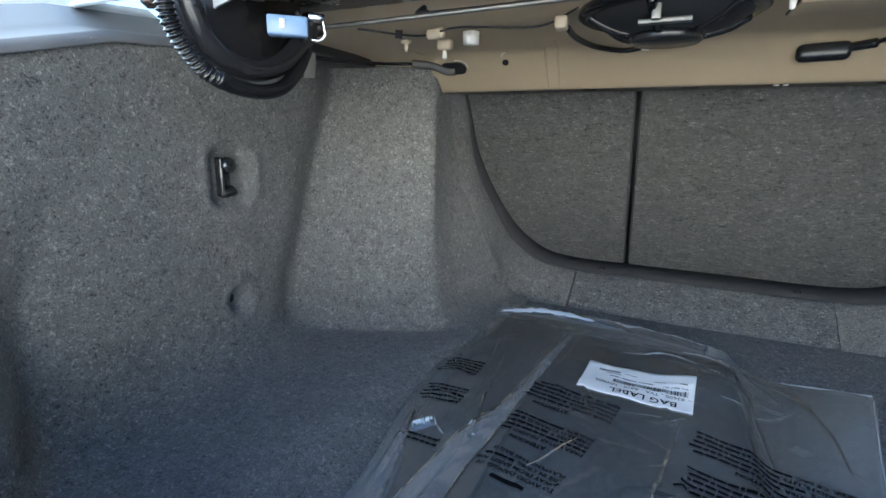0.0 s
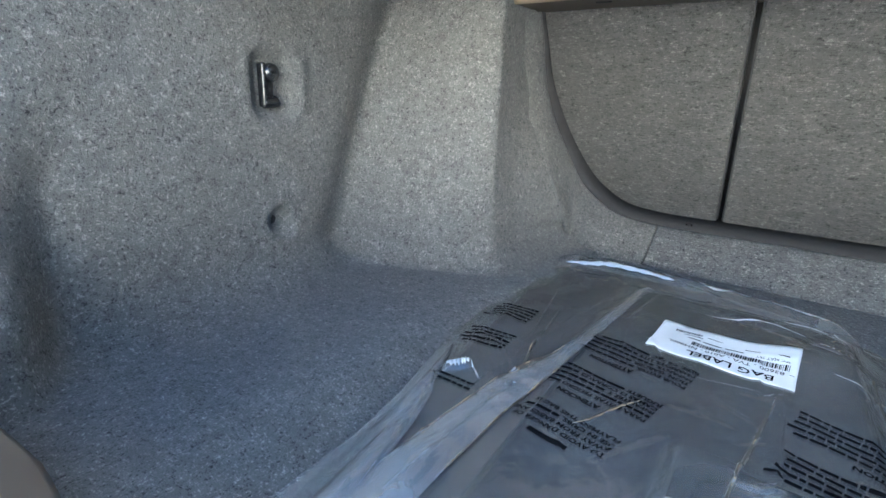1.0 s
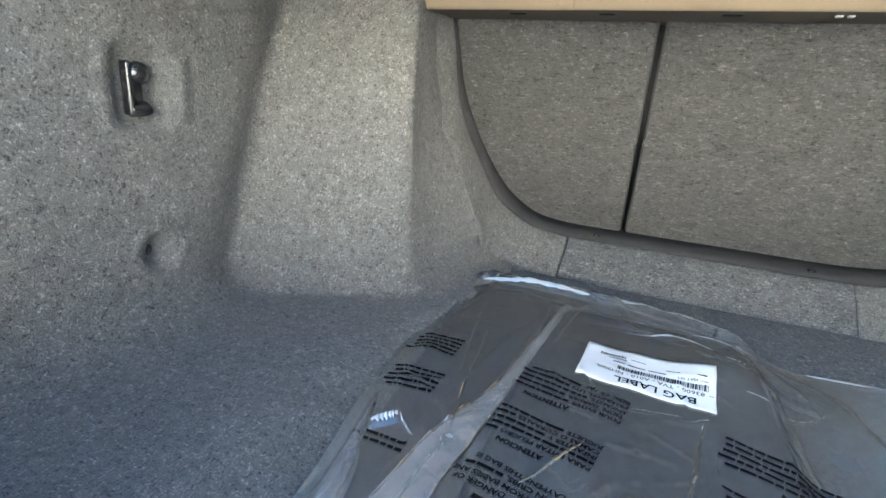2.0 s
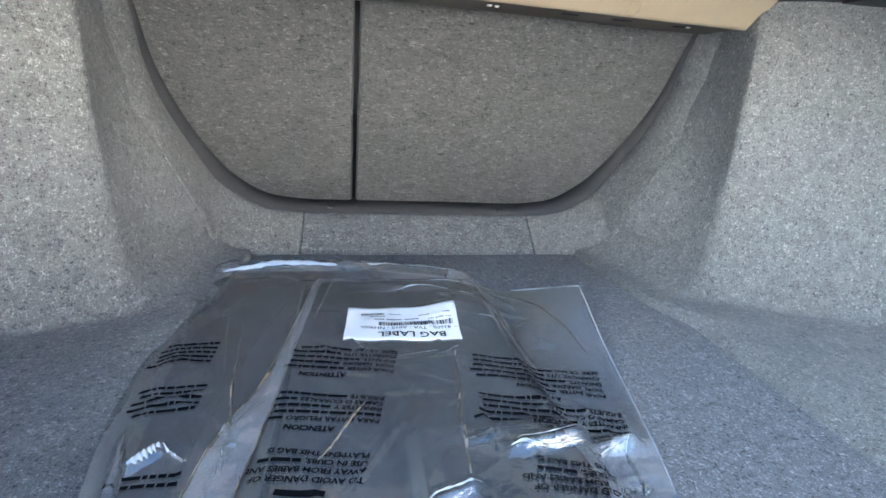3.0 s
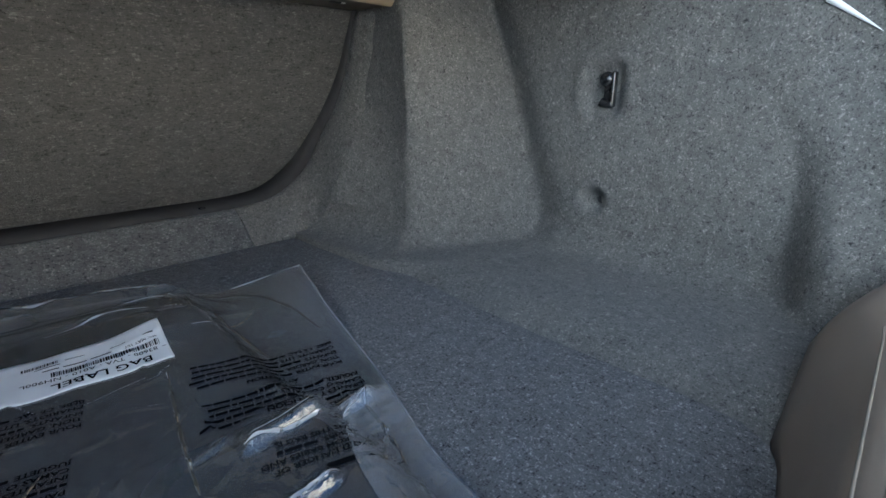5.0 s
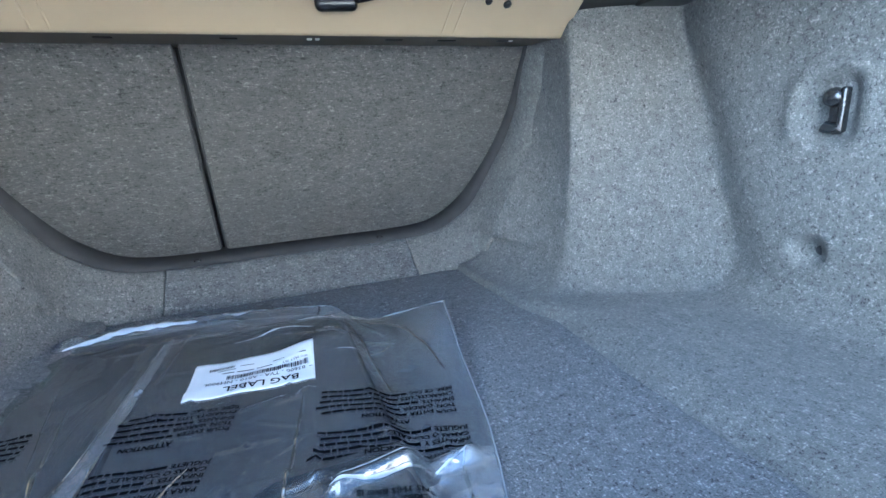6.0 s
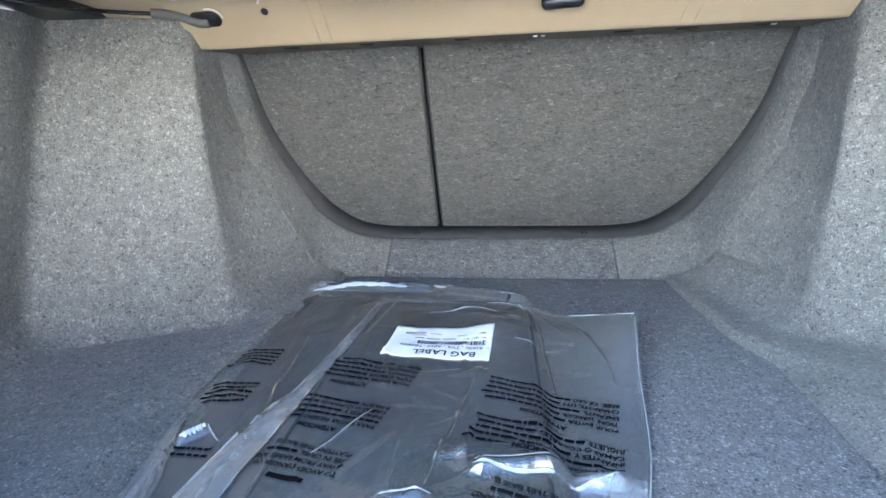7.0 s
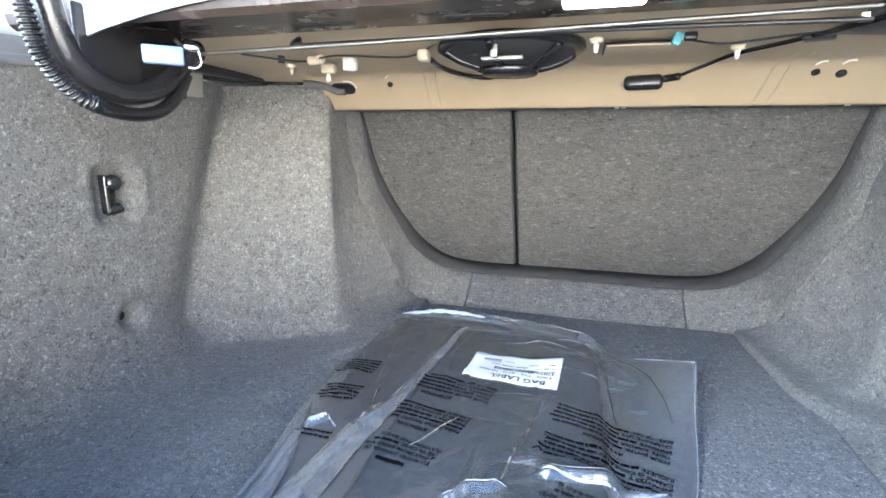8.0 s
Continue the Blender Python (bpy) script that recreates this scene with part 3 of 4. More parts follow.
# ---- sill trim ----
def sill():
    """Ribbed plastic cover of the trunk sill; its ends rise and wrap into the side linings."""
    t = thing("sill_trim", (0, 0.0, 0.0), "taupe ribbed plastic trunk sill cover", "sill cover")
    foot_y = [(0.0, 0.026), (0.2, 0.030), (0.27, 0.042), (0.31, 0.052), (0.41, 0.052), (0.47, 0.036), (0.52, 0.018), (0.58, 0.008)]
    foot_z = [(0.0, -0.010), (0.27, -0.008), (0.31, 0.000), (0.38, 0.036), (0.44, 0.068), (0.50, 0.084), (0.58, 0.092)]
    xs = np.linspace(-0.58, 0.58, 117)
    verts = []
    for x in xs:
        a = abs(x)
        y0, z0 = float(curve_at(foot_y, a)), float(curve_at(foot_z, a))
        e = float(step(0.34, 0.58, a))
        y1, z1 = 0.006 + 0.002 * e, 0.102 - 0.002 * e
        for u in (0.0, 0.12, 0.3, 0.5, 0.7, 0.86, 0.95):
            verts.append((x, y0 + (y1 - y0) * u, z0 + (z1 - z0) * (u + 0.18 * math.sin(math.pi * u))))
        for y, z in ((-0.004, 0.007), (-0.02, 0.009), (-0.055, 0.009), (-0.09, 0.006), (-0.115, -0.003), (-0.13, -0.03), (-0.135, -0.12)):
            verts.append((x, y, z1 + z))
    prof = range(14)
    cover = mesh_ob("cover", verts, grid_faces(len(xs), len(prof), True), SILL_PLASTIC)
    cover.modifiers.new("thickness", "SOLIDIFY").thickness = 0.003
    adopt(cover, t)
    line = tube([(-0.36, -0.012, 0.1110), (-0.352, 0.006, 0.1090), (-0.30, 0.006, 0.1088), (0.0, 0.003, 0.1086), (0.30, 0.006, 0.1088), (0.352, 0.006, 0.1090), (0.36, -0.012, 0.1110)], 0.0010, 8, 120)
    adopt(part("piping", line, plain("pale seam", (0.18, 0.15, 0.12), 0.5), None, "pale line along the sill edge"), t)
    rib = box(0, 0, 0, 0.020, 0.096, 0.010, 0.0045, 4)
    me = bpy.data.meshes.new("rib")
    rib.to_mesh(me)
    rib.free()
    me.materials.append(SILL_PLASTIC)
    for p in me.polygons:
        p.use_smooth = True
    for k in range(-9, 10):
        ob = new("rib", me)
        e = float(step(0.34, 0.58, abs(k * 0.046)))
        ob.location = (k * 0.046, -0.054, 0.1074 - 0.002 * e)
        adopt(ob, t)
    return t


sill()


# ---- floor mats in a plastic bag ----
def round_rect(x0, y0, x1, y1, r, n=6, skew=0.0):
    pts = []
    for cx, cy, a0 in ((x1 - r, y1 - r, 0), (x0 + r, y1 - r, 90), (x0 + r, y0 + r, 180), (x1 - r, y0 + r, 270)):
        for k in range(n + 1):
            a = radians(a0 + 90 * k / n)
            px, py = cx + r * math.cos(a), cy + r * math.sin(a)
            pts.append((px + skew * (py - y0), py))
    return pts


def open_edge(pts, start, count, z, r):
    """A rounded edging that runs from start along the first points of an outline."""
    q = [(x, y, z) for x, y in [start] + pts[:count]]
    return tube(q, r, 10, len(q) * 4)


mat = thing("floor_mat", (-0.15, 0.42, 0.002), "brown-grey car floor mat lying face down in the bag", "floor mat", "bagged floor mats")
adopt(part("mat_body", slab(round_rect(-0.288, 0.10, 0.070, 0.765, 0.02, skew=-0.09), 0.003, 0.011, 0.003), MAT_BACK), mat)
mat2 = thing("floor_mat", (-0.08, 0.40, 0.011), "dark grey carpet car floor mat with bound edge in the bag", "floor mat", "bagged floor mats")
adopt(part("mat_body", slab(round_rect(-0.205, 0.10, 0.042, 0.700, 0.05), 0.0115, 0.0165, 0.002), MAT_GREY), mat2)
adopt(part("bound_edge", open_edge(round_rect(-0.205, 0.10, 0.043, 0.700, 0.05), (0.043, 0.37), 21, 0.0135, 0.0042), BLACK_SOFT, None, "black bound edge"), mat2)
mat3 = thing("floor_mat", (-0.01, 0.22, 0.017), "small black mat with a raised rubber rim in the bag", "floor mat", "bagged floor mats")
adopt(part("mat_body", slab(round_rect(-0.082, 0.09, 0.044, 0.340, 0.028), 0.0168, 0.0195, 0.001), MAT_TOP), mat3)
adopt(part("rim", open_edge(round_rect(-0.083, 0.09, 0.044, 0.342, 0.030)[4:], (0.020, 0.342), 17, 0.0200, 0.0078), BLACK, None, "thick glossy black rubber rim"), mat3)


BAG_EDGE_L = [(0.04, -0.312), (0.155, -0.318), (0.23, -0.320), (0.30, -0.328), (0.37, -0.343), (0.45, -0.356), (0.55, -0.366), (0.65, -0.372), (0.79, -0.366)]
BAG_EDGE_R = [(0.04, 0.075), (0.165, 0.086), (0.24, 0.098), (0.32, 0.124), (0.39, 0.144), (0.50, 0.162), (0.60, 0.182), (0.70, 0.19)]
BAG_FAR = [(-0.38, 0.778), (-0.353, 0.781), (-0.277, 0.788), (-0.113, 0.774), (-0.007, 0.748), (0.05, 0.720), (0.084, 0.688), (0.106, 0.664), (0.135, 0.636), (0.18, 0.603), (0.20, 0.600)]


def ridge(x, y, ax, ay, bx, by, high, wide, lean=0.0):
    """A tent-shaped crease of the film from a to b; lean shifts its width to one side."""
    dx, dy = bx - ax, by - ay
    ln = math.hypot(dx, dy)
    u = ((x - ax) * dx + (y - ay) * dy) / ln / ln
    s = ((x - ax) * dy - (y - ay) * dx) / ln
    w = wide * np.where(s > 0, 1 + lean, 1 - lean)
    return high * np.clip(1 - np.abs(s) / w, 0, 1) ** 1.2 * step(-0.06, 0.12, u) * step(1.06, 0.85, u)


RIDGES = [(-0.186, 0.700, -0.222, 0.42, 0.004, 0.008, 0.4), (-0.24, 0.56, -0.268, 0.33, 0.006, 0.006, -0.2), (-0.222, 0.64, -0.236, 0.56, 0.003, 0.005, 0.0),
          (-0.024, 0.310, 0.112, 0.331, 0.012, 0.013, -0.45), (-0.056, 0.324, -0.022, 0.332, 0.004, 0.006, -0.3), (-0.112, 0.264, -0.052, 0.281, 0.007, 0.009, -0.4),
          (-0.060, 0.236, 0.016, 0.243, 0.010, 0.012, -0.45), (0.112, 0.36, 0.078, 0.270, 0.003, 0.006, 0.0), (0.078, 0.270, 0.040, 0.170, 0.005, 0.007, 0.2),
          (-0.022, 0.500, -0.030, 0.310, 0.005, 0.007, 0.3), (-0.35, 0.760, -0.10, 0.760, 0.017, 0.012, 0.0), (-0.10, 0.760, 0.052, 0.708, 0.014, 0.010, 0.0),
          (0.050, 0.695, 0.088, 0.600, 0.008, 0.010, 0.3), (-0.17, 0.690, 0.02, 0.650, 0.004, 0.007, 0.2), (-0.15, 0.655, -0.03, 0.672, 0.003, 0.006, 0.0),
          (0.0, 0.615, 0.10, 0.575, 0.004, 0.008, 0.0), (-0.30, 0.715, -0.255, 0.728, 0.004, 0.005, 0.3), (-0.145, 0.300, -0.10, 0.375, 0.003, 0.004, 0.0),
          (-0.308, 0.343, -0.285, 0.365, 0.008, 0.009, -0.4), (-0.325, 0.40, -0.300, 0.26, 0.008, 0.008, 0.3), (0.02, 0.400, 0.115, 0.370, 0.002, 0.008, 0.2)]
crease_rng = random.Random(11)
for _ in range(84):
    cx, cy, ca, cl = crease_rng.uniform(-0.33, 0.13), crease_rng.uniform(0.12, 0.70), crease_rng.uniform(0, math.pi), crease_rng.uniform(0.02, 0.07)
    RIDGES.append((cx, cy, cx + cl * math.cos(ca), cy + cl * math.sin(ca), crease_rng.uniform(0.0010, 0.0028), crease_rng.uniform(0.003, 0.007), crease_rng.uniform(-0.5, 0.5)))


def film_z(x, y):
    """Height of the bag's upper sheet."""
    x, y = np.asarray(x, float), np.asarray(y, float)
    on_low = step(-0.368, -0.343, x - 0.09 * (0.742 - y)) * step(0.056, 0.036, x) * step(0.788, 0.758, y)
    on_top = step(-0.228, -0.202, x) * step(0.064, 0.042, x) * step(0.722, 0.690, y)
    on_third = step(-0.104, -0.088, x) * step(0.064, 0.048, x) * step(0.362, 0.346, y)
    z = 0.0062 + 0.0065 * on_low + 0.0058 * on_top + 0.0110 * on_third
    z = z + 0.042 * step(0.07, 0.19, x) * step(0.38, 0.60, y)
    # the far corner of the label curls up
    z = z + 0.012 * np.exp(-((x / 0.05) ** 2 + ((y - 0.592) / 0.045) ** 2))
    for a in RIDGES:
        z = z + ridge(x, y, *a)
    swell = 0.0012 * np.sin(x * 61 + 3 * np.sin(y * 17)) * np.sin(y * 43 + 2 * np.sin(x * 29))
    return z + swell + 0.0012


def film():
    nx, ny = 220, 330
    u, v = np.meshgrid(np.linspace(0, 1, nx), np.linspace(0, 1, ny), indexing="ij")
    y = 0.05 + v * 0.65
    for _ in range(4):
        x0, x1 = curve_at(BAG_EDGE_L, y), curve_at(BAG_EDGE_R, y)
        x = x0 + (x1 - x0) * u
        y = 0.05 + v * (curve_at(BAG_FAR, x) - 0.05)
    edge = np.minimum.reduce([step(0, 0.05, u), step(1, 0.985, u), step(0, 0.03, v), step(1, 0.985, v)])
    rest = 0.0045 + 0.0385 * step(0.07, 0.19, x) * step(0.38, 0.60, y)
    z = rest + (film_z(x, y) - rest) * edge
    return mesh_ob("film", np.stack([x, y, z], 2).reshape(-1, 3), grid_faces(nx, ny), FILM)


def fold_strip(left, right, lift, tilt, n=60, m=9):
    """A doubled strip of film that lies along two edge lines, a little raised."""
    a, c = (np.array(smooth_path([(x, y, 0) for x, y in e], n))[:, None, :2] for e in (left, right))
    u, k = np.linspace(0, 1, m)[None, :], np.arange(n)[:, None]
    q = a + (c - a) * u[..., None]
    wob = 0.0018 * np.sin(k * 0.55 + 2.0 * u) * np.sin(k * 0.17) + 0.0012 * np.sin(k * 1.3 + 5 * u)
    z = film_z(q[..., 0], q[..., 1]) + lift + tilt * np.sin(math.pi * u ** 1.4) * (0.4 + 0.6 * k / n) + wob * np.sin(math.pi * u)
    verts = np.concatenate([q, z[..., None]], 2).reshape(-1, 3)
    return mesh_ob("film_fold", verts, grid_faces(n, m), FILM_FOLD, None, "milky doubled fold of the film, hazed as if reflecting sky")


def under_sheet():
    """Lower sheet of the bag on the carpet."""
    ys = np.linspace(0.05, 0.785, 70)
    verts = []
    for y in ys:
        x0, x1 = float(curve_at(BAG_EDGE_L, y)), float(curve_at(BAG_EDGE_R, y))
        for u in np.linspace(0, 1, 40):
            x = x0 + (x1 - x0) * u
            yy = min(y, float(np.interp(x, [q[0] for q in BAG_FAR], [q[1] for q in BAG_FAR])) - 0.001)
            lift = 0.0405 * float(step(0.07, 0.19, x)) * float(step(0.38, 0.60, yy))
            verts.append((x, yy, 0.0026 + lift))
    return mesh_ob("film_under", verts, grid_faces(70, 40, True), FILM_UNDER)


bag = thing("plastic_bag", (-0.09, 0.40, 0.002), "clear creased plastic bag with printed warnings on the trunk floor", "plastic bag")
adopt(film(), bag)
adopt(under_sheet(), bag)
adopt(fold_strip([(-0.189, 0.700), (-0.209, 0.550), (-0.226, 0.460), (-0.247, 0.395), (-0.259, 0.350), (-0.267, 0.285), (-0.276, 0.20), (-0.288, 0.10)],
                 [(-0.180, 0.705), (-0.197, 0.550), (-0.204, 0.480), (-0.210, 0.425), (-0.217, 0.370), (-0.226, 0.305), (-0.231, 0.20), (-0.234, 0.10)], 0.0012, 0.008), bag)
adopt(fold_strip([(-0.324, 0.385), (-0.312, 0.325), (-0.303, 0.285), (-0.290, 0.20), (-0.280, 0.10)],
                 [(-0.320, 0.380), (-0.304, 0.325), (-0.288, 0.288), (-0.270, 0.20), (-0.258, 0.10)], 0.0014, 0.006), bag)
# this strip is added; its milky haze imitates sky reflected in the film
adopt(fold_strip([(0.088, 0.340), (0.050, 0.292), (0.026, 0.232), (0.016, 0.16), (0.012, 0.10)],
                 [(0.124, 0.335), (0.106, 0.280), (0.090, 0.225), (0.082, 0.16), (0.076, 0.10)], 0.0016, 0.004), bag)
right_hem = [(x - 0.002, y) for y, x in BAG_EDGE_R[:7]]
for pts in (right_hem, [(0.180, 0.602), (0.135, 0.635), (0.104, 0.664)]):
    q = []
    for x, y in pts:
        q.append((x, y, 0.0052 + 0.042 * float(step(0.07, 0.19, x)) * float(step(0.38, 0.60, y))))
    adopt(part("hem", tube(q, 0.0014, 6, 60), FILM_GLINT, None, "welded milky edge of the bag"), bag)


def film_crease(points, wide, high, n=60):
    """A narrow sharp crease of the film, whitened as a glint; it tapers to both ends."""
    path = smooth_path([(x, y, 0) for x, y in points], n)
    verts = []
    for k, q in enumerate(path):
        d = (path[min(k + 1, n - 1)] - path[max(k - 1, 0)]).normalized()
        side = Vector((-d.y, d.x, 0))
        u = k / (n - 1)
        taper = 0.15 + 0.85 * math.sin(math.pi * u) ** 0.5 * (0.75 + 0.25 * math.sin(9 * u + 3 * math.sin(17 * u)))
        for s, h in ((-1.0, 0.0), (-0.55, 0.55), (-0.15, 0.95), (0.15, 1.0), (0.6, 0.5), (1.0, 0.0)):
            p = q + side * (s * wide * taper)
            verts.append((p.x, p.y, 0.0016 + h * high * taper))
    verts = np.array(verts)
    verts[:, 2] += film_z(verts[:, 0], verts[:, 1])
    adopt(mesh_ob("crease", verts, grid_faces(n, 6, True), FILM_GLINT, None, "sharp crease of the film, whitened as a glint"), bag)


film_crease([(-0.357, 0.766), (-0.278, 0.776), (-0.161, 0.770), (-0.075, 0.755), (-0.02, 0.735), (0.03, 0.718)], 0.0044, 0.0040, 120)
film_crease([(-0.33, 0.750), (-0.25, 0.757), (-0.16, 0.755)], 0.0030, 0.0022)
film_crease([(0.047, 0.675), (0.055, 0.62), (0.059, 0.532), (0.063, 0.455)], 0.0022, 0.0016)
film_crease([(-0.029, 0.475), (-0.041, 0.407), (-0.052, 0.345), (-0.059, 0.292)], 0.0024, 0.0018)
film_crease([(0.060, 0.690), (0.107, 0.615), (0.126, 0.528), (0.130, 0.467)], 0.0018, 0.0012)
film_crease([(-0.295, 0.630), (-0.282, 0.549), (-0.267, 0.464)], 0.0016, 0.0014)
film_crease([(-0.269, 0.576), (-0.253, 0.439), (-0.237, 0.342)], 0.0020, 0.0016)
film_crease([(-0.318, 0.372), (-0.305, 0.322), (-0.293, 0.285), (-0.276, 0.21), (-0.266, 0.15)], 0.0026, 0.0026)
film_crease([(-0.188, 0.705), (-0.207, 0.560), (-0.224, 0.465), (-0.246, 0.397), (-0.257, 0.350), (-0.265, 0.285), (-0.273, 0.20)], 0.0022, 0.0024, 90)
film_crease([(-0.206, 0.470), (-0.211, 0.425), (-0.218, 0.370), (-0.227, 0.305), (-0.231, 0.22)], 0.0018, 0.0020, 60)
film_crease([(-0.240, 0.360), (-0.247, 0.315), (-0.250, 0.26), (-0.255, 0.19)], 0.0026, 0.0026, 50)
film_crease([(-0.160, 0.735), (-0.175, 0.64), (-0.186, 0.575)], 0.0018, 0.0014)
film_crease([(-0.245, 0.372), (-0.243, 0.352), (-0.240, 0.330)], 0.0032, 0.0040, 30)
film_crease([(-0.308, 0.345), (-0.298, 0.356), (-0.289, 0.363)], 0.0055, 0.0045, 30)
film_crease([(-0.288, 0.364), (-0.277, 0.355), (-0.266, 0.345)], 0.0016, 0.0024, 24)
film_crease([(0.012, 0.640), (0.030, 0.628), (0.040, 0.600)], 0.0026, 0.0022, 40)
film_crease([(-0.02, 0.694), (0.015, 0.688), (0.042, 0.672)], 0.0022, 0.0018, 40)
film_crease([(-0.105, 0.650), (-0.05, 0.664), (0.0, 0.650)], 0.0014, 0.0010, 40)
film_crease([(0.100, 0.336), (0.089, 0.319), (0.082, 0.288), (0.076, 0.269), (0.071, 0.249), (0.057, 0.217), (0.052, 0.201), (0.049, 0.175)], 0.0024, 0.0026, 90)
film_crease([(0.070, 0.270), (0.080, 0.276), (0.089, 0.280)], 0.0030, 0.0040, 24)
film_crease([(0.100, 0.3295), (0.056, 0.3165), (0.013, 0.3105), (-0.022, 0.3115)], 0.0014, 0.0022)
film_crease([(0.095, 0.336), (0.056, 0.327), (0.013, 0.320), (-0.016, 0.317)], 0.0012, 0.0014)
film_crease([(-0.052, 0.281), (-0.082, 0.275), (-0.112, 0.266)], 0.0020, 0.0020, 40)
film_crease([(0.014, 0.2435), (-0.020, 0.2395), (-0.058, 0.2385)], 0.0020, 0.0020, 40)
film_crease([(-0.130, 0.402), (-0.141, 0.384), (-0.158, 0.352), (-0.170, 0.332)], 0.0020, 0.0010, 40)
film_crease([(0.020, 0.560), (0.065, 0.555), (0.10, 0.575)], 0.0014, 0.0010, 40)


def drape(ob_me, lift):
    """Lay a flat mesh on the film."""
    co = np.empty(len(ob_me.vertices) * 3)
    ob_me.vertices.foreach_get("co", co)
    co = co.reshape(-1, 3)
    co[:, 2] = film_z(co[:, 0], co[:, 1]) + lift
    ob_me.vertices.foreach_set("co", co.ravel())


def flat_grid(corner00, corner10, corner01, nx, ny):
    """A sheet spanned by three corners."""
    o, a, b = (np.array(c, float) for c in (corner00, corner10, corner01))
    verts = [(*(o + (a - o) * i / (nx - 1) + (b - o) * j / (ny - 1)), 0.0) for i in range(nx) for j in range(ny)]
    return verts, grid_faces(nx, ny)


label_sheet = thing("bag_label", (-0.078, 0.55, 0.02), "white printed paper label with barcodes on the plastic bag", "label")
v, f = flat_grid((-0.151, 0.517), (-0.013, 0.507), (-0.144, 0.600), 40, 20)
lab = mesh_ob("paper", v, f, PAPER)
drape(lab.data, 0.0012)
lab.modifiers.new("thickness", "SOLIDIFY").thickness = 0.0004
adopt(lab, label_sheet)


# ---- print on the bag and its label ----
def font_mesh(text, size, bold=0.0):
    """Flat letters of the built-in font, the first at the origin, reading along x."""
    cu = bpy.data.curves.new("letters", "FONT")
    cu.body, cu.size, cu.offset, cu.resolution_u = text, size, bold, 2
    tmp = bpy.data.objects.new("letters", cu)
    scene.collection.objects.link(tmp)
    me = bpy.data.meshes.new_from_object(tmp.evaluated_get(bpy.context.evaluated_depsgraph_get()))
    verts = [tuple(v.co) for v in me.vertices]
    faces = [tuple(p.vertices) for p in me.polygons]
    bpy.data.objects.remove(tmp)
    bpy.data.curves.remove(cu)
    bpy.data.meshes.remove(me)
    return verts, faces


def bar_mesh(x0, x1, y0, y1):
    n = max(2, int((x1 - x0) / 0.004) + 1)
    verts = [(x, y, 0) for x in np.linspace(x0, x1, n) for y in (y0, y1)]
    return verts, grid_faces(n, 2)


class Print:
    """Collects letters and bars of one block; it reads from start along heading degrees."""

    def __init__(self, start, heading):
        self.v, self.f, self.start, self.a = [], [], start, radians(heading)

    def add(self, mesh, dx, dy, squeeze=1.0):
        c, s = math.cos(self.a), math.sin(self.a)
        k = len(self.v)
        for x, y, z in mesh[0]:
            x, y = x * squeeze + dx, y + dy
            self.v.append((self.start[0] + c * x - s * y, self.start[1] + s * x + c * y, 0.0))
        self.f += [tuple(i + k for i in f) for f in mesh[1]]
        return max(p[0] for p in mesh[0]) * squeeze + dx if mesh[0] else dx

    def ob(self, name, mat, lift, parent, label=""):
        o = mesh_ob(name, self.v, self.f, mat, None, label, False)
        drape(o.data, lift)
        return adopt(o, parent)


rng = random.Random(7)


def text_block(start, heading, lines, width, pitch, head=None, size=0.0074, head_at=0.35):
    """A warning: a bold heading and lines that end in words too blurred to read, drawn as bars."""
    if head is not None:
        p = Print(start, heading)
        x = width * head_at
        if head:
            p.add(font_mesh(head, size * 1.12, 0.00035), x, 0.0)
        else:
            p.add(bar_mesh(x, x + 0.036, 0.0, size * 0.75), 0, 0)
        p.ob("printed_heading", INK, 0.0013, bag, "bold black upside-down heading")
    for k, line in enumerate(lines):
        p = Print(start, heading)
        y = -(k + 1) * pitch - 0.003
        x = 0.0
        if line:
            x = p.add(font_mesh(line, size, 0.0002), 0.0, y, 1.08) + 0.003
        while x < width - 0.008:
            w = min(rng.choice((0.004, 0.006, 0.009, 0.012, 0.016)) * rng.uniform(0.85, 1.15), width - x)
            word = Print(start, heading)
            word.add(bar_mesh(x, x + w, y + 0.0006, y + size * 0.58), 0, 0)
            word.ob("printed_word", INK, 0.0013, bag)
            x += w + 0.0013
        if line:
            p.ob("printed_line", INK, 0.0013, bag, "black upside-down warning print")


ENGLISH = ["TO AVOID DANGER OF", "AWAY FROM BABIES AND", "USE IN CRIBS,", "PLAYPENS THIS BAG IS"]
SPANISH = ["PARA EVITAR PELIGRO", "", "INFANTES Y", "CAMAS O CORRALES", "JUGUETE"]
FRENCH = ["POUR EVITER", "TION. GARDER", "ENFANTS.", "CHARIOTS, LITS", "BEBE. CE SAC"]
text_block((0.064, 0.245), 165, ENGLISH, 0.085, 0.0090, "", head_at=0.2)
text_block((0.103, 0.325), 166, SPANISH, 0.145, 0.0088, "ATENCION", head_at=0.36)
text_block((0.113, 0.391), 165, FRENCH, 0.142, 0.0092, "ATTENTION", head_at=0.34)
text_block((-0.138, 0.296), 168, ENGLISH, 0.085, 0.0090, "", head_at=0.3)
text_block((-0.122, 0.362), 168, SPANISH, 0.105, 0.0085, "ATENCION", head_at=0.35)
text_block((-0.102, 0.438), 168, FRENCH, 0.112, 0.0092, "ATTENTION", head_at=0.42)
text_block((-0.279, 0.405), 178, [""] * 5, 0.060, 0.0085)
text_block((-0.286, 0.486), 178, [""] * 5, 0.062, 0.0085)
text_block((-0.268, 0.318), 178, [""] * 2, 0.048, 0.0088)

# the label: origin at its near right corner, reading towards its near left corner
LU, LV = Vector((-0.138, 0.011)), Vector((0.007, 0.0765))


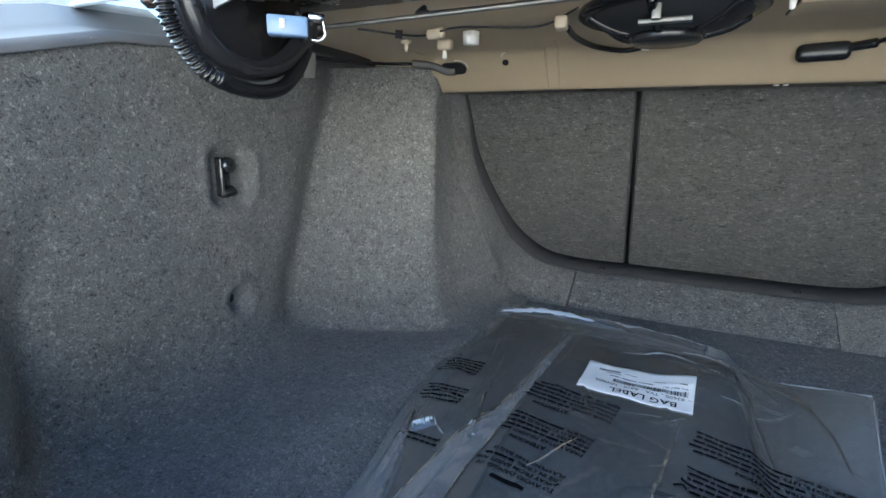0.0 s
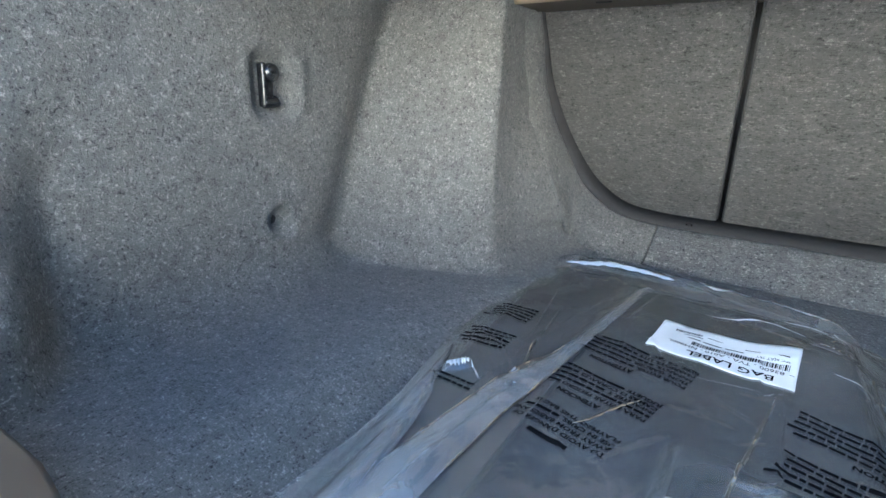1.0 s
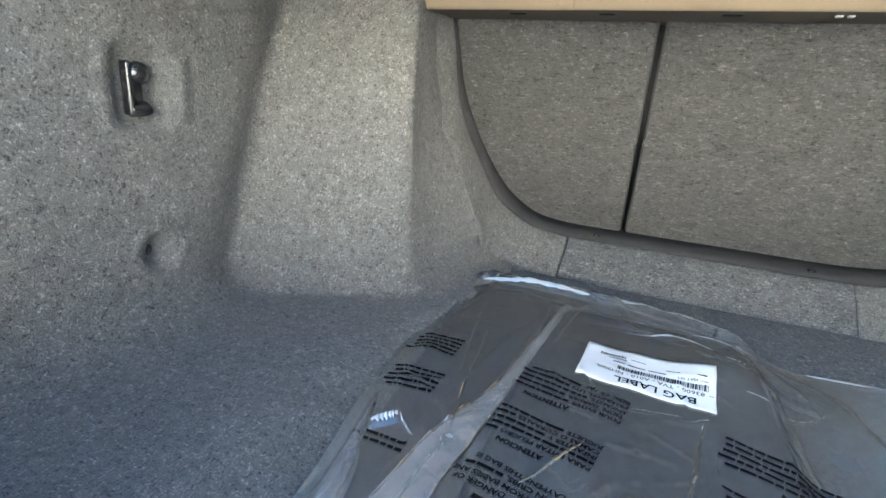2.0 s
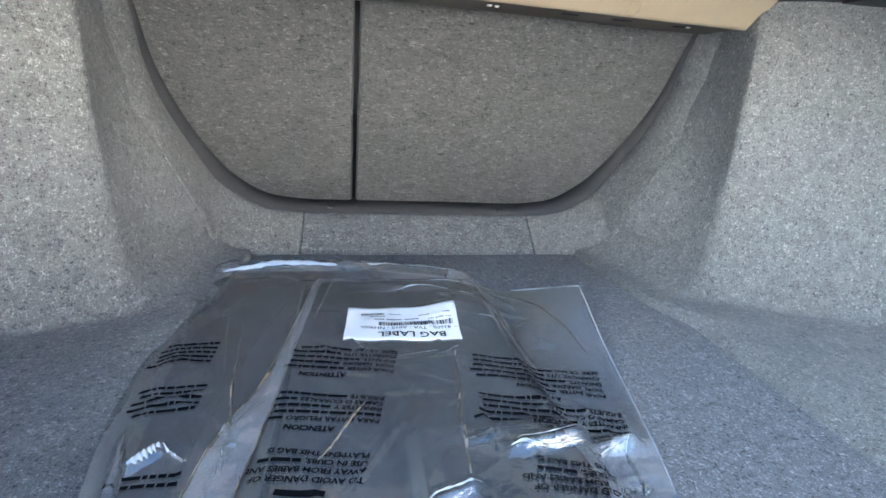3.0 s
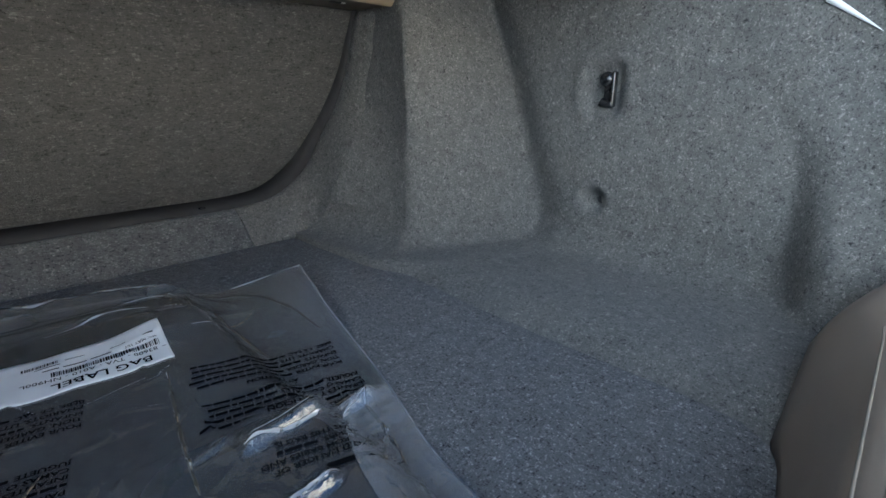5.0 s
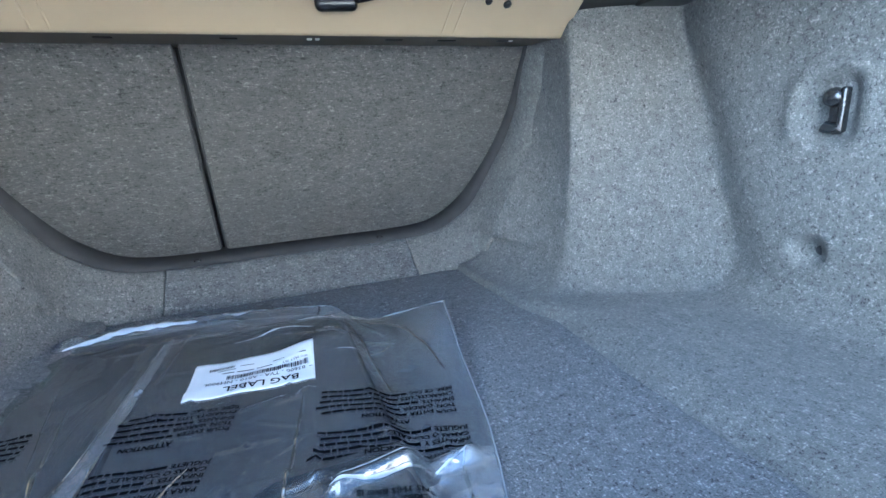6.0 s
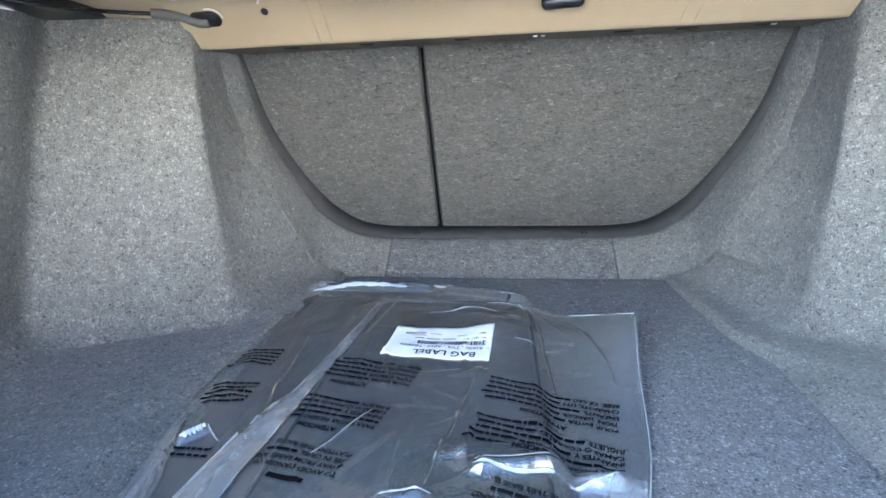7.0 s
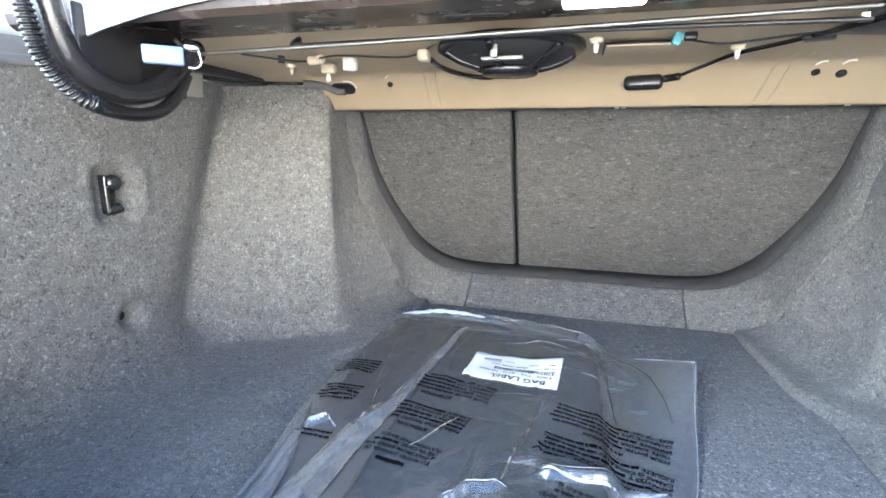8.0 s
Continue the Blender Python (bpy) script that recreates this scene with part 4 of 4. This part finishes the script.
def label_print(name, mesh_list, label):
    v, f = [], []
    for mesh, du, dv in mesh_list:
        k = len(v)
        for x, y, z in mesh[0]:
            q = Vector((-0.0125, 0.5075)) + LU * ((x + du) / 0.139) + LV.normalized() * (dv - y)
            v.append((q.x, q.y, 0.0))
        f += [tuple(i + k for i in g) for g in mesh[1]]
    o = mesh_ob(name, v, f, INK, None, label, False)
    drape(o.data, 0.0020)
    return adopt(o, label_sheet)


def barcode(width, high, seed):
    r = random.Random(seed)
    v, f, x = [], [], 0.0
    while x < width:
        w = r.choice((0.0005, 0.0005, 0.001, 0.0015))
        k = len(v)
        v += [(x, 0, 0), (x + w, 0, 0), (x + w, high, 0), (x, high, 0)]
        f.append((k, k + 1, k + 2, k + 3))
        x += w + r.choice((0.0006, 0.0006, 0.0011))
    return v, f


label_print("heading", [(font_mesh("BAG LABEL", 0.0166, 0.0002), 0.018, 0.0175)], "black upside-down heading")
label_print("part_number", [(font_mesh("83600 - TVA - A010 - NH900L", 0.0088), 0.011, 0.030), (bar_mesh(0.003, 0.007, 0.0022, 0.003), 0, 0.030)], "black printed part number")
label_print("barcode", [(barcode(0.092, 0.0085, 3), 0.008, 0.0415)], "black printed barcode")
label_print("barcode", [(barcode(0.027, 0.006, 4), 0.094, 0.0655)], "black printed barcode")
label_print("small_print", [(font_mesh("4PC MAT SET", 0.0052), 0.008, 0.049), (bar_mesh(0.050, 0.068, 0.0, 0.0017), 0, 0.049), (bar_mesh(0.071, 0.090, 0.0, 0.0017), 0, 0.049), (bar_mesh(0.093, 0.106, 0.0, 0.0017), 0, 0.049),
                            (bar_mesh(0.010, 0.020, 0.0, 0.0013), 0, 0.057), (bar_mesh(0.036, 0.050, 0.0, 0.0013), 0, 0.057), (bar_mesh(0.092, 0.112, 0.0, 0.0013), 0, 0.0565), (bar_mesh(0.072, 0.088, 0.0, 0.001), 0, 0.062)], "small black print")


# ---- bag hooks and clip holes of the side linings ----
def bag_hook(side):
    x = side * (float(wall_x(np.float64(0.391), np.float64(0.283))) - 0.001)
    t = thing("bag_hook", (x, 0.391, 0.283), "glossy black plastic bag hook in the side lining", "bag hook", "bag hooks")
    s = -side
    spine = box(s * 0.006, -0.010, 0.0, 0.013, 0.0070, 0.054, 0.0032, 4)
    part("spine", spine, HOOK_BLACK, t)
    knob = lathe([(0.0015, -0.009), (0.007, -0.008), (0.0105, -0.0045), (0.0118, 0.0), (0.0105, 0.0045), (0.007, 0.008), (0.0015, 0.009)], 20, (s * 0.008, 0.0015, 0.0155), Matrix.Rotation(radians(90), 4, "Y"))
    part("knob", knob, HOOK_BLACK, t)
    web = box(s * 0.003, -0.002, -0.003, 0.009, 0.016, 0.040, 0.0028, 3)
    part("web", web, HOOK_BLACK, t)
    foot = tube([(s * 0.006, -0.010, -0.0215), (s * 0.007, -0.002, -0.021), (s * 0.008, 0.005, -0.020), (s * 0.0085, 0.0085, -0.0185)], 0.0072, 14, 16)
    part("foot", foot, HOOK_BLACK, t)
    ring = side * (float(wall_x(np.float64(0.387), np.float64(0.106))) - 0.0005)
    hole = lathe([(0.0058, -0.004), (0.0066, 0.0010), (0.0056, 0.0016), (0.0046, 0.0002), (0.0008, -0.0004)], 18, (ring, 0.387, 0.106), Matrix.Rotation(radians(90 * s), 4, "Y"))
    tagged(part("clip_hole", hole, BLACK_SOFT), "small black plastic clip set in a dimple of the lining", "clip", "lining clips")


bag_hook(-1)
bag_hook(1)


# ---- hardware under the parcel shelf ----
hinge = thing("lid_hinge", (-0.43, 0.36, 0.46), "black gooseneck trunk lid hinge with a corrugated wiring hose", "hinge")
adopt(part("arm", tube([(-0.43, 0.185, 0.66), (-0.43, 0.192, 0.52), (-0.43, 0.200, 0.450), (-0.43, 0.212, 0.418), (-0.43, 0.238, 0.401), (-0.43, 0.266, 0.398), (-0.43, 0.298, 0.408), (-0.43, 0.330, 0.432), (-0.43, 0.352, 0.458)], 0.0140, 14, 60, flat=0.75, up=(1, 0, 0)), HINGE_PAINT), hinge)
adopt(part("wiring_hose", tube([(-0.425, 0.160, 0.66), (-0.425, 0.168, 0.52), (-0.425, 0.179, 0.442), (-0.424, 0.186, 0.415), (-0.423, 0.206, 0.392), (-0.4225, 0.222, 0.3855)], 0.0062, 12, 60, 0.0011, 0.0042), BLACK, None, "black corrugated wiring hose"), hinge)
adopt(part("hose_clamp", tube([(-0.4225, 0.219, 0.3868), (-0.4224, 0.226, 0.3842)], 0.0080, 14, 6), BLACK, None, "black hose clamp"), hinge)
adopt(part("wiring_sleeve", tube([(-0.4225, 0.222, 0.3855), (-0.422, 0.236, 0.381), (-0.422, 0.266, 0.379), (-0.424, 0.296, 0.386), (-0.424, 0.318, 0.404), (-0.422, 0.330, 0.425)], 0.0068, 14, 40), BLACK, None, "smooth black wiring sleeve"), hinge)
adopt(part("hinge_plate", box(-0.455, 0.300, 0.440, 0.006, 0.125, 0.075, 0.003), HINGE_PAINT), hinge)
adopt(part("hinge_pivot", lathe([(0.003, -0.012), (0.011, -0.011), (0.012, 0.0), (0.011, 0.011), (0.003, 0.012)], 18, (-0.43, 0.348, 0.452), Matrix.Rotation(radians(90), 4, "Y")), HINGE_PAINT), hinge)

face = Matrix.Rotation(radians(42), 4, "Z")
module = thing("hinge_stop", (-0.39, 0.267, 0.433), "pale blue plastic block on the hinge bracket", "plastic block")
adopt(part("block", box(-0.388, 0.268, 0.4325, 0.034, 0.014, 0.0165, 0.002, 2, face), PALE_BLUE), module)
adopt(part("bracket", box(-0.372, 0.287, 0.442, 0.014, 0.012, 0.006, 0.001, 1, face), STEEL, None, "bright steel bracket"), module)
adopt(part("bracket_hook", tube([(-0.368, 0.289, 0.444), (-0.366, 0.291, 0.430), (-0.370, 0.289, 0.424), (-0.376, 0.284, 0.424)], 0.0014, 8, 20), STEEL, None, "bent steel hook"), module)
adopt(part("marking", box(-0.3857, 0.2590, 0.4335, 0.0045, 0.0008, 0.0075, 0.0, 1, face), WHITE_PLASTIC, None, "white moulded mark"), module)

rod = thing("torsion_bar", (-0.10, 0.345, 0.455), "bright steel torsion bar of the trunk lid", "torsion bar", "torsion bars")
adopt(part("bar", tube([(-0.415, 0.345, 0.4485), (-0.20, 0.345, 0.4515), (0.10, 0.345, 0.4575), (0.42, 0.345, 0.463)], 0.0022, 10, 40), SATIN_STEEL), rod)
adopt(part("end_bend", tube([(-0.413, 0.345, 0.4485), (-0.424, 0.344, 0.4480), (-0.428, 0.338, 0.4520), (-0.428, 0.326, 0.4600)], 0.0025, 10, 20), SATIN_STEEL), rod)
adopt(part("bar_clamp", box(0.215, 0.353, 0.4590, 0.016, 0.030, 0.008, 0.002, 2), DARK_METAL, None, "dark steel clamp"), rod)
rod2 = thing("torsion_bar", (0.10, 0.362, 0.455), "dark steel torsion bar of the trunk lid", "torsion bar", "torsion bars")
adopt(part("bar", tube([(-0.30, 0.362, 0.456), (0.0, 0.362, 0.456), (0.30, 0.362, 0.452), (0.42, 0.362, 0.449)], 0.0022, 10, 40), DARK_METAL), rod2)
adopt(part("end_bend", tube([(-0.298, 0.362, 0.456), (-0.308, 0.362, 0.456), (-0.312, 0.368, 0.459), (-0.312, 0.380, 0.466)], 0.0032, 10, 20), DARK_METAL), rod2)

# loudspeaker that hangs through the shelf
spk = thing("loudspeaker", (-0.090, 0.468, 0.464), "black loudspeaker basket hanging from the parcel shelf", "loudspeaker")
adopt(part("flange_ring", lathe([(0.078, 0.004), (0.084, 0.003), (0.085, -0.003), (0.080, -0.006), (0.070, -0.005)], 40, (-0.090, 0.468, 0.464)), BLACK), spk)
adopt(part("basket", lathe([(0.074, 0.0), (0.072, -0.006), (0.060, -0.014), (0.045, -0.020), (0.030, -0.022), (0.010, -0.022)], 40, (-0.090, 0.468, 0.464)), BLACK_SOFT), spk)
adopt(part("magnet", lathe([(0.032, -0.018), (0.033, -0.028), (0.031, -0.030), (0.004, -0.030)], 32, (-0.090, 0.468, 0.464)), BLACK), spk)
for k in range(6):
    a = radians(60 * k + 20)
    adopt(part("basket_arm", tube([(-0.090 + 0.034 * math.cos(a), 0.468 + 0.034 * math.sin(a), 0.442), (-0.090 + 0.058 * math.cos(a), 0.468 + 0.058 * math.sin(a), 0.449), (-0.090 + 0.076 * math.cos(a), 0.468 + 0.076 * math.sin(a), 0.459)], 0.0045, 8, 12), BLACK), spk)
adopt(part("terminal_plate", box(-0.091, 0.4130, 0.4440, 0.044, 0.009, 0.0045, 0.001), SATIN_STEEL, None, "bright steel terminal plate"), spk)
adopt(part("terminal_post", box(-0.098, 0.4020, 0.4530, 0.008, 0.005, 0.020, 0.001), SATIN_STEEL, None, "bright steel post"), spk)
adopt(part("wire", tube([(-0.186, 0.462, 0.455), (-0.182, 0.500, 0.451), (-0.168, 0.555, 0.450), (-0.140, 0.592, 0.450), (-0.118, 0.590, 0.4520)], 0.0032, 10, 30), BLACK, None, "black taped wire"), spk)
adopt(part("wire_plug", box(-0.189, 0.448, 0.456, 0.013, 0.024, 0.012, 0.003, 2, Matrix.Rotation(radians(8), 4, "Z")), TAPE, None, "cream wire plug"), spk)
adopt(part("wire_end", box(-0.114, 0.583, 0.4505, 0.009, 0.006, 0.006, 0.001), WHITE_PLASTIC, None, "white wire clip"), spk)


def frustum(r0, r1, h, at, turn=None, n=14):
    return lathe([(r0 * 0.6, 0.0), (r0, 0.001), (r1, h - 0.001), (r1 * 0.6, h)], n, at, turn)


# slot with a grey rubber plug, holes and beads of the tan panel
plug = thing("drain_plug", (-0.41, 0.674, 0.445), "grey rubber cable plug in a dark slot of the shelf panel", "cable plug")
SLOT_TURN = Matrix.Rotation(radians(-38), 4, "X")
bm = slab(round_rect(-0.022, -0.0120, 0.021, 0.0120, 0.0116), -0.0012, 0.0012, 0.0004, 1)
bmesh.ops.transform(bm, matrix=Matrix.Translation((-0.4010, 0.6580, shelf_z(0.658) - 0.0016)) @ SLOT_TURN, verts=bm.verts)
adopt(part("slot", bm, BLACK_SOFT, None, "dark slot"), plug)
bm = tube([(-0.400, 0.6620, shelf_z(0.662) - 0.002), (-0.414, 0.6590, shelf_z(0.659) - 0.004), (-0.432, 0.652, 0.4510), (-0.450, 0.645, 0.4540), (-0.466, 0.638, 0.4550)], 0.0064, 14, 24)
adopt(part("plug_body", bm, plain("grey rubber", (0.085, 0.082, 0.080), 0.55), None, "grey rubber sleeve"), plug)
adopt(part("plug_cable", tube([(-0.464, 0.639, 0.4548), (-0.50, 0.60, 0.452), (-0.53, 0.54, 0.449), (-0.56, 0.48, 0.452), (-0.50, 0.40, 0.455)], 0.0026, 8, 40), BLACK, None, "thin black cable"), plug)
adopt(part("slot_rim", tube([(-0.396, 0.6460, shelf_z(0.646) - 0.0008), (-0.385, 0.6465, shelf_z(0.6465) - 0.0010), (-0.3785, 0.6510, shelf_z(0.651) - 0.0010), (-0.3765, 0.6580, shelf_z(0.658) - 0.0008)], 0.0010, 8, 24), WHITE_PLASTIC, None, "bright chipped rim"), plug)


def panel_hole(x, y, r, chip):
    z = shelf_z(y) - 0.0016
    t = thing("panel_hole", (x, y, z), "round dark hole with a bright chipped rim in tan metal", "hole", "panel holes")
    lean = Matrix.Rotation(math.atan2(shelf_z(y + 0.006) - shelf_z(y - 0.006), 0.012), 4, "X")
    part("bore", lathe([(r * 0.3, -0.0012), (r, -0.0012), (r, 0.0012), (r * 0.3, 0.0012)], 20, (0, 0, 0), lean), BLACK_SOFT, t)
    up = [(dx, -dy, shelf_z(y - dy) - z - 0.0006) for dx, dy in ((-0.9 * r, 2.0 * r), (-0.2 * r, 2.9 * r), (0.5 * r, 3.3 * r), (1.0 * r, 3.2 * r))]
    part("rim", tube(up, chip, 8, 14, flat=2.0), WHITE_PLASTIC, t, "bright chipped rim")


panel_hole(-0.3134, 0.6525, 0.0046, 0.0007)
panel_hole(0.2897, 0.6510, 0.0050, 0.0012)
panel_hole(0.3200, 0.6536, 0.0060, 0.0013)
for x in (-0.258, -0.240, 0.232, 0.250):
    bead = tube([(x, 0.7005, 0.4178), (x + 0.002, 0.6955, 0.4205), (x + 0.004, 0.672, 0.4390), (x + 0.006, 0.650, 0.4563), (x + 0.009, 0.630, 0.4672), (x + 0.012, 0.59, 0.4682)], 0.0018, 8, 24)
    tagged(part("trim_bead", bead, TAN), "pressed bead in the tan shelf panel", "bead", kind="structure")
for x, w in ((-0.32, 0.022), (-0.20, 0.020), (-0.055, 0.022), (0.175, 0.026), (0.26, 0.03), (0.36, 0.02)):
    bm = box(x, 0.745, 0.4185, w, 0.010, 0.0024, 0.0006, 1, Matrix.Rotation(radians(3), 4, "X"))
    tagged(part("flange_slot", bm, BLACK_SOFT), "dark slot in the flange above the seat backs", "slot", "flange slots")
clip = thing("flange_clip", (0.056, 0.742, 0.4185), "white plastic clip in the flange above the seat backs", "clip")
part("clip_head", box(-0.005, 0, 0, 0.007, 0.008, 0.004, 0.001), WHITE_PLASTIC, clip)
part("clip_wing", box(0.006, 0, 0, 0.006, 0.008, 0.004, 0.001), WHITE_PLASTIC, clip)
gm = thing("flange_clip", (0.372, 0.742, 0.4185), "white plastic clip in the flange above the seat backs", "clip")
part("clip_head", box(0, 0, 0, 0.008, 0.006, 0.003, 0.001), WHITE_PLASTIC, gm)

# long pressed slots of the painted front edge
for x, w in ((-0.250, 0.062), (-0.101, 0.056)):
    bm = slab(round_rect(-w / 2, -0.0045, w / 2, 0.0045, 0.0044), -0.0008, 0.0008, 0.0003, 1)
    bmesh.ops.transform(bm, matrix=Matrix.Translation((x, 0.326, 0.4652)) @ Matrix.Rotation(radians(4), 4, "Z"), verts=bm.verts)
    tagged(part("edge_slot", bm, BLACK_SOFT), "long dark slot in the painted edge of the opening", "slot", "edge slots")
brace = thing("torsion_bracket", (0.235, 0.415, 0.458), "dark steel bracket that holds the torsion bars", "bracket")
adopt(part("bracket_plate", box(0.245, 0.405, 0.4575, 0.070, 0.052, 0.006, 0.002, 2, Matrix.Rotation(radians(14), 4, "Z")), DARK_METAL), brace)
adopt(part("bracket_ear", box(0.205, 0.438, 0.4560, 0.026, 0.018, 0.005, 0.002, 2, Matrix.Rotation(radians(-24), 4, "Z")), DARK_METAL), brace)
adopt(part("bracket_tab", box(0.206, 0.366, 0.4560, 0.006, 0.011, 0.006, 0.001, 2, Matrix.Rotation(radians(-16), 4, "Z")), WHITE_PLASTIC, None, "white plastic tab"), brace)

# seat release grommet with its cable
grip = thing("release_cable", (0.075, 0.655, 0.450), "black seat release grommet and cable under the shelf", "release cable")
bm = box(0.078, 0.652, 0.4455, 0.053, 0.020, 0.021, 0.0075, 4, Matrix.Rotation(radians(-12), 4, "Z"))
adopt(part("grommet", bm, BLACK), grip)
adopt(part("sleeve", tube([(0.100, 0.652, 0.449), (0.112, 0.645, 0.450), (0.122, 0.636, 0.4505)], 0.0052, 10, 14), BLACK), grip)
adopt(part("cable", tube([(0.120, 0.637, 0.4505), (0.140, 0.575, 0.455), (0.160, 0.525, 0.459), (0.190, 0.470, 0.459), (0.207, 0.380, 0.4535), (0.230, 0.300, 0.452)], 0.0024, 8, 40), BLACK), grip)

# small fasteners and plugs along the torsion bars
peg = thing("cable_clip", (-0.354, 0.524, 0.455), "cream plastic cable clip with a white peg", "cable clip", "cable clips")
adopt(part("clip_body", box(-0.354, 0.522, 0.458, 0.020, 0.014, 0.014, 0.004, 2), TAPE), peg)
adopt(part("peg", frustum(0.0035, 0.002, 0.014, (-0.356, 0.524, 0.441)), WHITE_PLASTIC), peg)
cyl = thing("spacer", (-0.306, 0.492, 0.455), "white plastic spacer under the parcel shelf", "spacer")
adopt(part("spacer_body", frustum(0.0095, 0.010, 0.016, (-0.306, 0.492, 0.4495)), WHITE_PLASTIC), cyl)
tape = thing("wire_bundle", (-0.36, 0.44, 0.459), "dark wire bundle wrapped with cream tape", "wiring")
adopt(part("wire", tube([(-0.42, 0.42, 0.462), (-0.36, 0.46, 0.458), (-0.30, 0.44, 0.459), (-0.22, 0.47, 0.460), (-0.17, 0.43, 0.465)], 0.0012, 8, 50), BLACK_SOFT), tape)
adopt(part("tape_wrap", tube([(-0.345, 0.456, 0.4575), (-0.335, 0.455, 0.4575), (-0.325, 0.451, 0.458)], 0.0058, 12, 10), TAPE), tape)
adopt(part("tape_wrap", tube([(-0.385, 0.447, 0.4595), (-0.378, 0.451, 0.459)], 0.0048, 12, 6), BLACK_SOFT), tape)
for x, y, z, m, lab in ((0.004, 0.428, 0.455, WHITE_PLASTIC, "white push-in fastener under the shelf"), (0.154, 0.500, 0.456, WHITE_PLASTIC, "white push-in fastener under the shelf"), (-0.40, 0.50, 0.455, TAPE, "cream push-in fastener under the shelf")):
    fz = thing("push_fastener", (x, y, z), lab, "fastener", "push fasteners")
    part("fastener_head", frustum(0.0065, 0.0075, 0.006, (0, 0, 0.002)), TAPE, fz)
    part("fastener_pin", frustum(0.0022, 0.003, 0.010, (0, 0, -0.007)), m, fz)
teal = thing("wire_plug", (0.080, 0.425, 0.456), "teal plastic wire plug under the shelf", "wire plug")
part("plug_body", box(0, 0, 0.002, 0.0085, 0.008, 0.012, 0.002, 2, Matrix.Rotation(radians(20), 4, "Y")), TEAL, teal)
part("plug_lock", box(0.012, 0.002, 0.004, 0.012, 0.008, 0.008, 0.002), BLACK, teal)
plate = thing("access_plate", (0.052, 0.487, 0.461), "tan metal access plate with a dark gap round it", "access plate")
part("plate", box(0, 0, 0, 0.0745, 0.056, 0.003, 0.001), TAN, plate)
part("gap", box(0, 0.0, 0.0014, 0.0772, 0.0584, 0.002, 0.0), BLACK_SOFT, plate)
cross = thing("wire_bundle", (0.15, 0.455, 0.459), "dark wire bundle under the parcel shelf", "wiring")
adopt(part("wire", tube([(0.09, 0.44, 0.460), (0.13, 0.455, 0.457), (0.18, 0.44, 0.459), (0.24, 0.42, 0.459), (0.33, 0.43, 0.463)], 0.0012, 8, 50), BLACK_SOFT), cross)
lens_m, ln, ll, lb = material("lit lamp lens", 0.3, colour=(0.9, 0.85, 0.75))
lb.inputs["Emission Color"].default_value = (1.0, 0.86, 0.66, 1)
lb.inputs["Emission Strength"].default_value = 0.6
lamp = thing("trunk_lamp", (0.004, 0.292, 0.463), "lit cream trunk lamp on the edge of the opening", "lamp")
part("lens", box(0, 0, 0, 0.062, 0.020, 0.010, 0.003, 2), lens_m, lamp)
part("housing", box(0, 0.001, 0.005, 0.070, 0.026, 0.006, 0.002, 2), BLACK, lamp)
card = thing("insulation_card", (-0.535, 0.468, 0.43), "folded grey board behind the notch of the lining", "insulation")
adopt(part("board", box(-0.540, 0.462, 0.434, 0.004, 0.034, 0.034, 0.001, 1, Matrix.Rotation(radians(-38), 4, "Z") @ Matrix.Rotation(radians(25), 4, "Y")), GREY_CARD), card)

# white strip painted as the daylight in a slit of the right lining
slit = []
for k in range(13):
    u = k / 12
    y, z = 0.132 - 0.056 * u, 0.3755 - 0.0345 * u
    wide = 0.011 * (1 - u) ** 0.8 + 0.0004
    for dy, dz in ((0.0, 0.0), (0.15 * wide, wide)):
        slit.append((float(wall_x(np.float64(y + dy), np.float64(z + dz), -0.004)) - 0.0022, y + dy, z + dz))
ob = mesh_ob("trim_daylight", slit, grid_faces(13, 2), plain("daylight white", (0.85, 0.86, 0.86), 0.4, vary=0.02))
ob.modifiers.new("thickness", "SOLIDIFY").thickness = 0.001
tagged(ob, "white strip that stands for daylight in a slit of the lining", "body panel", kind="structure")

speck = thing("rubber_scrap", (-0.465, 0.184, 0.0125), "small dark rubber scrap on the felt ledge", "scrap")
part("scrap_body", box(0, 0, 0, 0.007, 0.0035, 0.002, 0.0009, 2, Matrix.Rotation(radians(30), 4, "Z")), BLACK_SOFT, speck)

# clips in the lip below the seat backs
for x in (-0.175, 0.175):
    c = thing("lip_clip", (x, 0.968, 0.067), "small dark plastic clip in the lip below the seat backs", "clip", "lip clips")
    part("clip_body", box(0, 0, 0, 0.012, 0.010, 0.004, 0.0012, 2), BLACK, c)
    part("clip_tab", box(0, -0.006, 0.001, 0.006, 0.004, 0.003, 0.001), BLACK_SOFT, c)

# ---- plan units to metres ----
for ob in [o for o in scene.objects if o.parent is None and o.type in {"MESH", "EMPTY"}]:
    ob.matrix_basis = Matrix.Scale(UNIT, 4) @ ob.matrix_basis
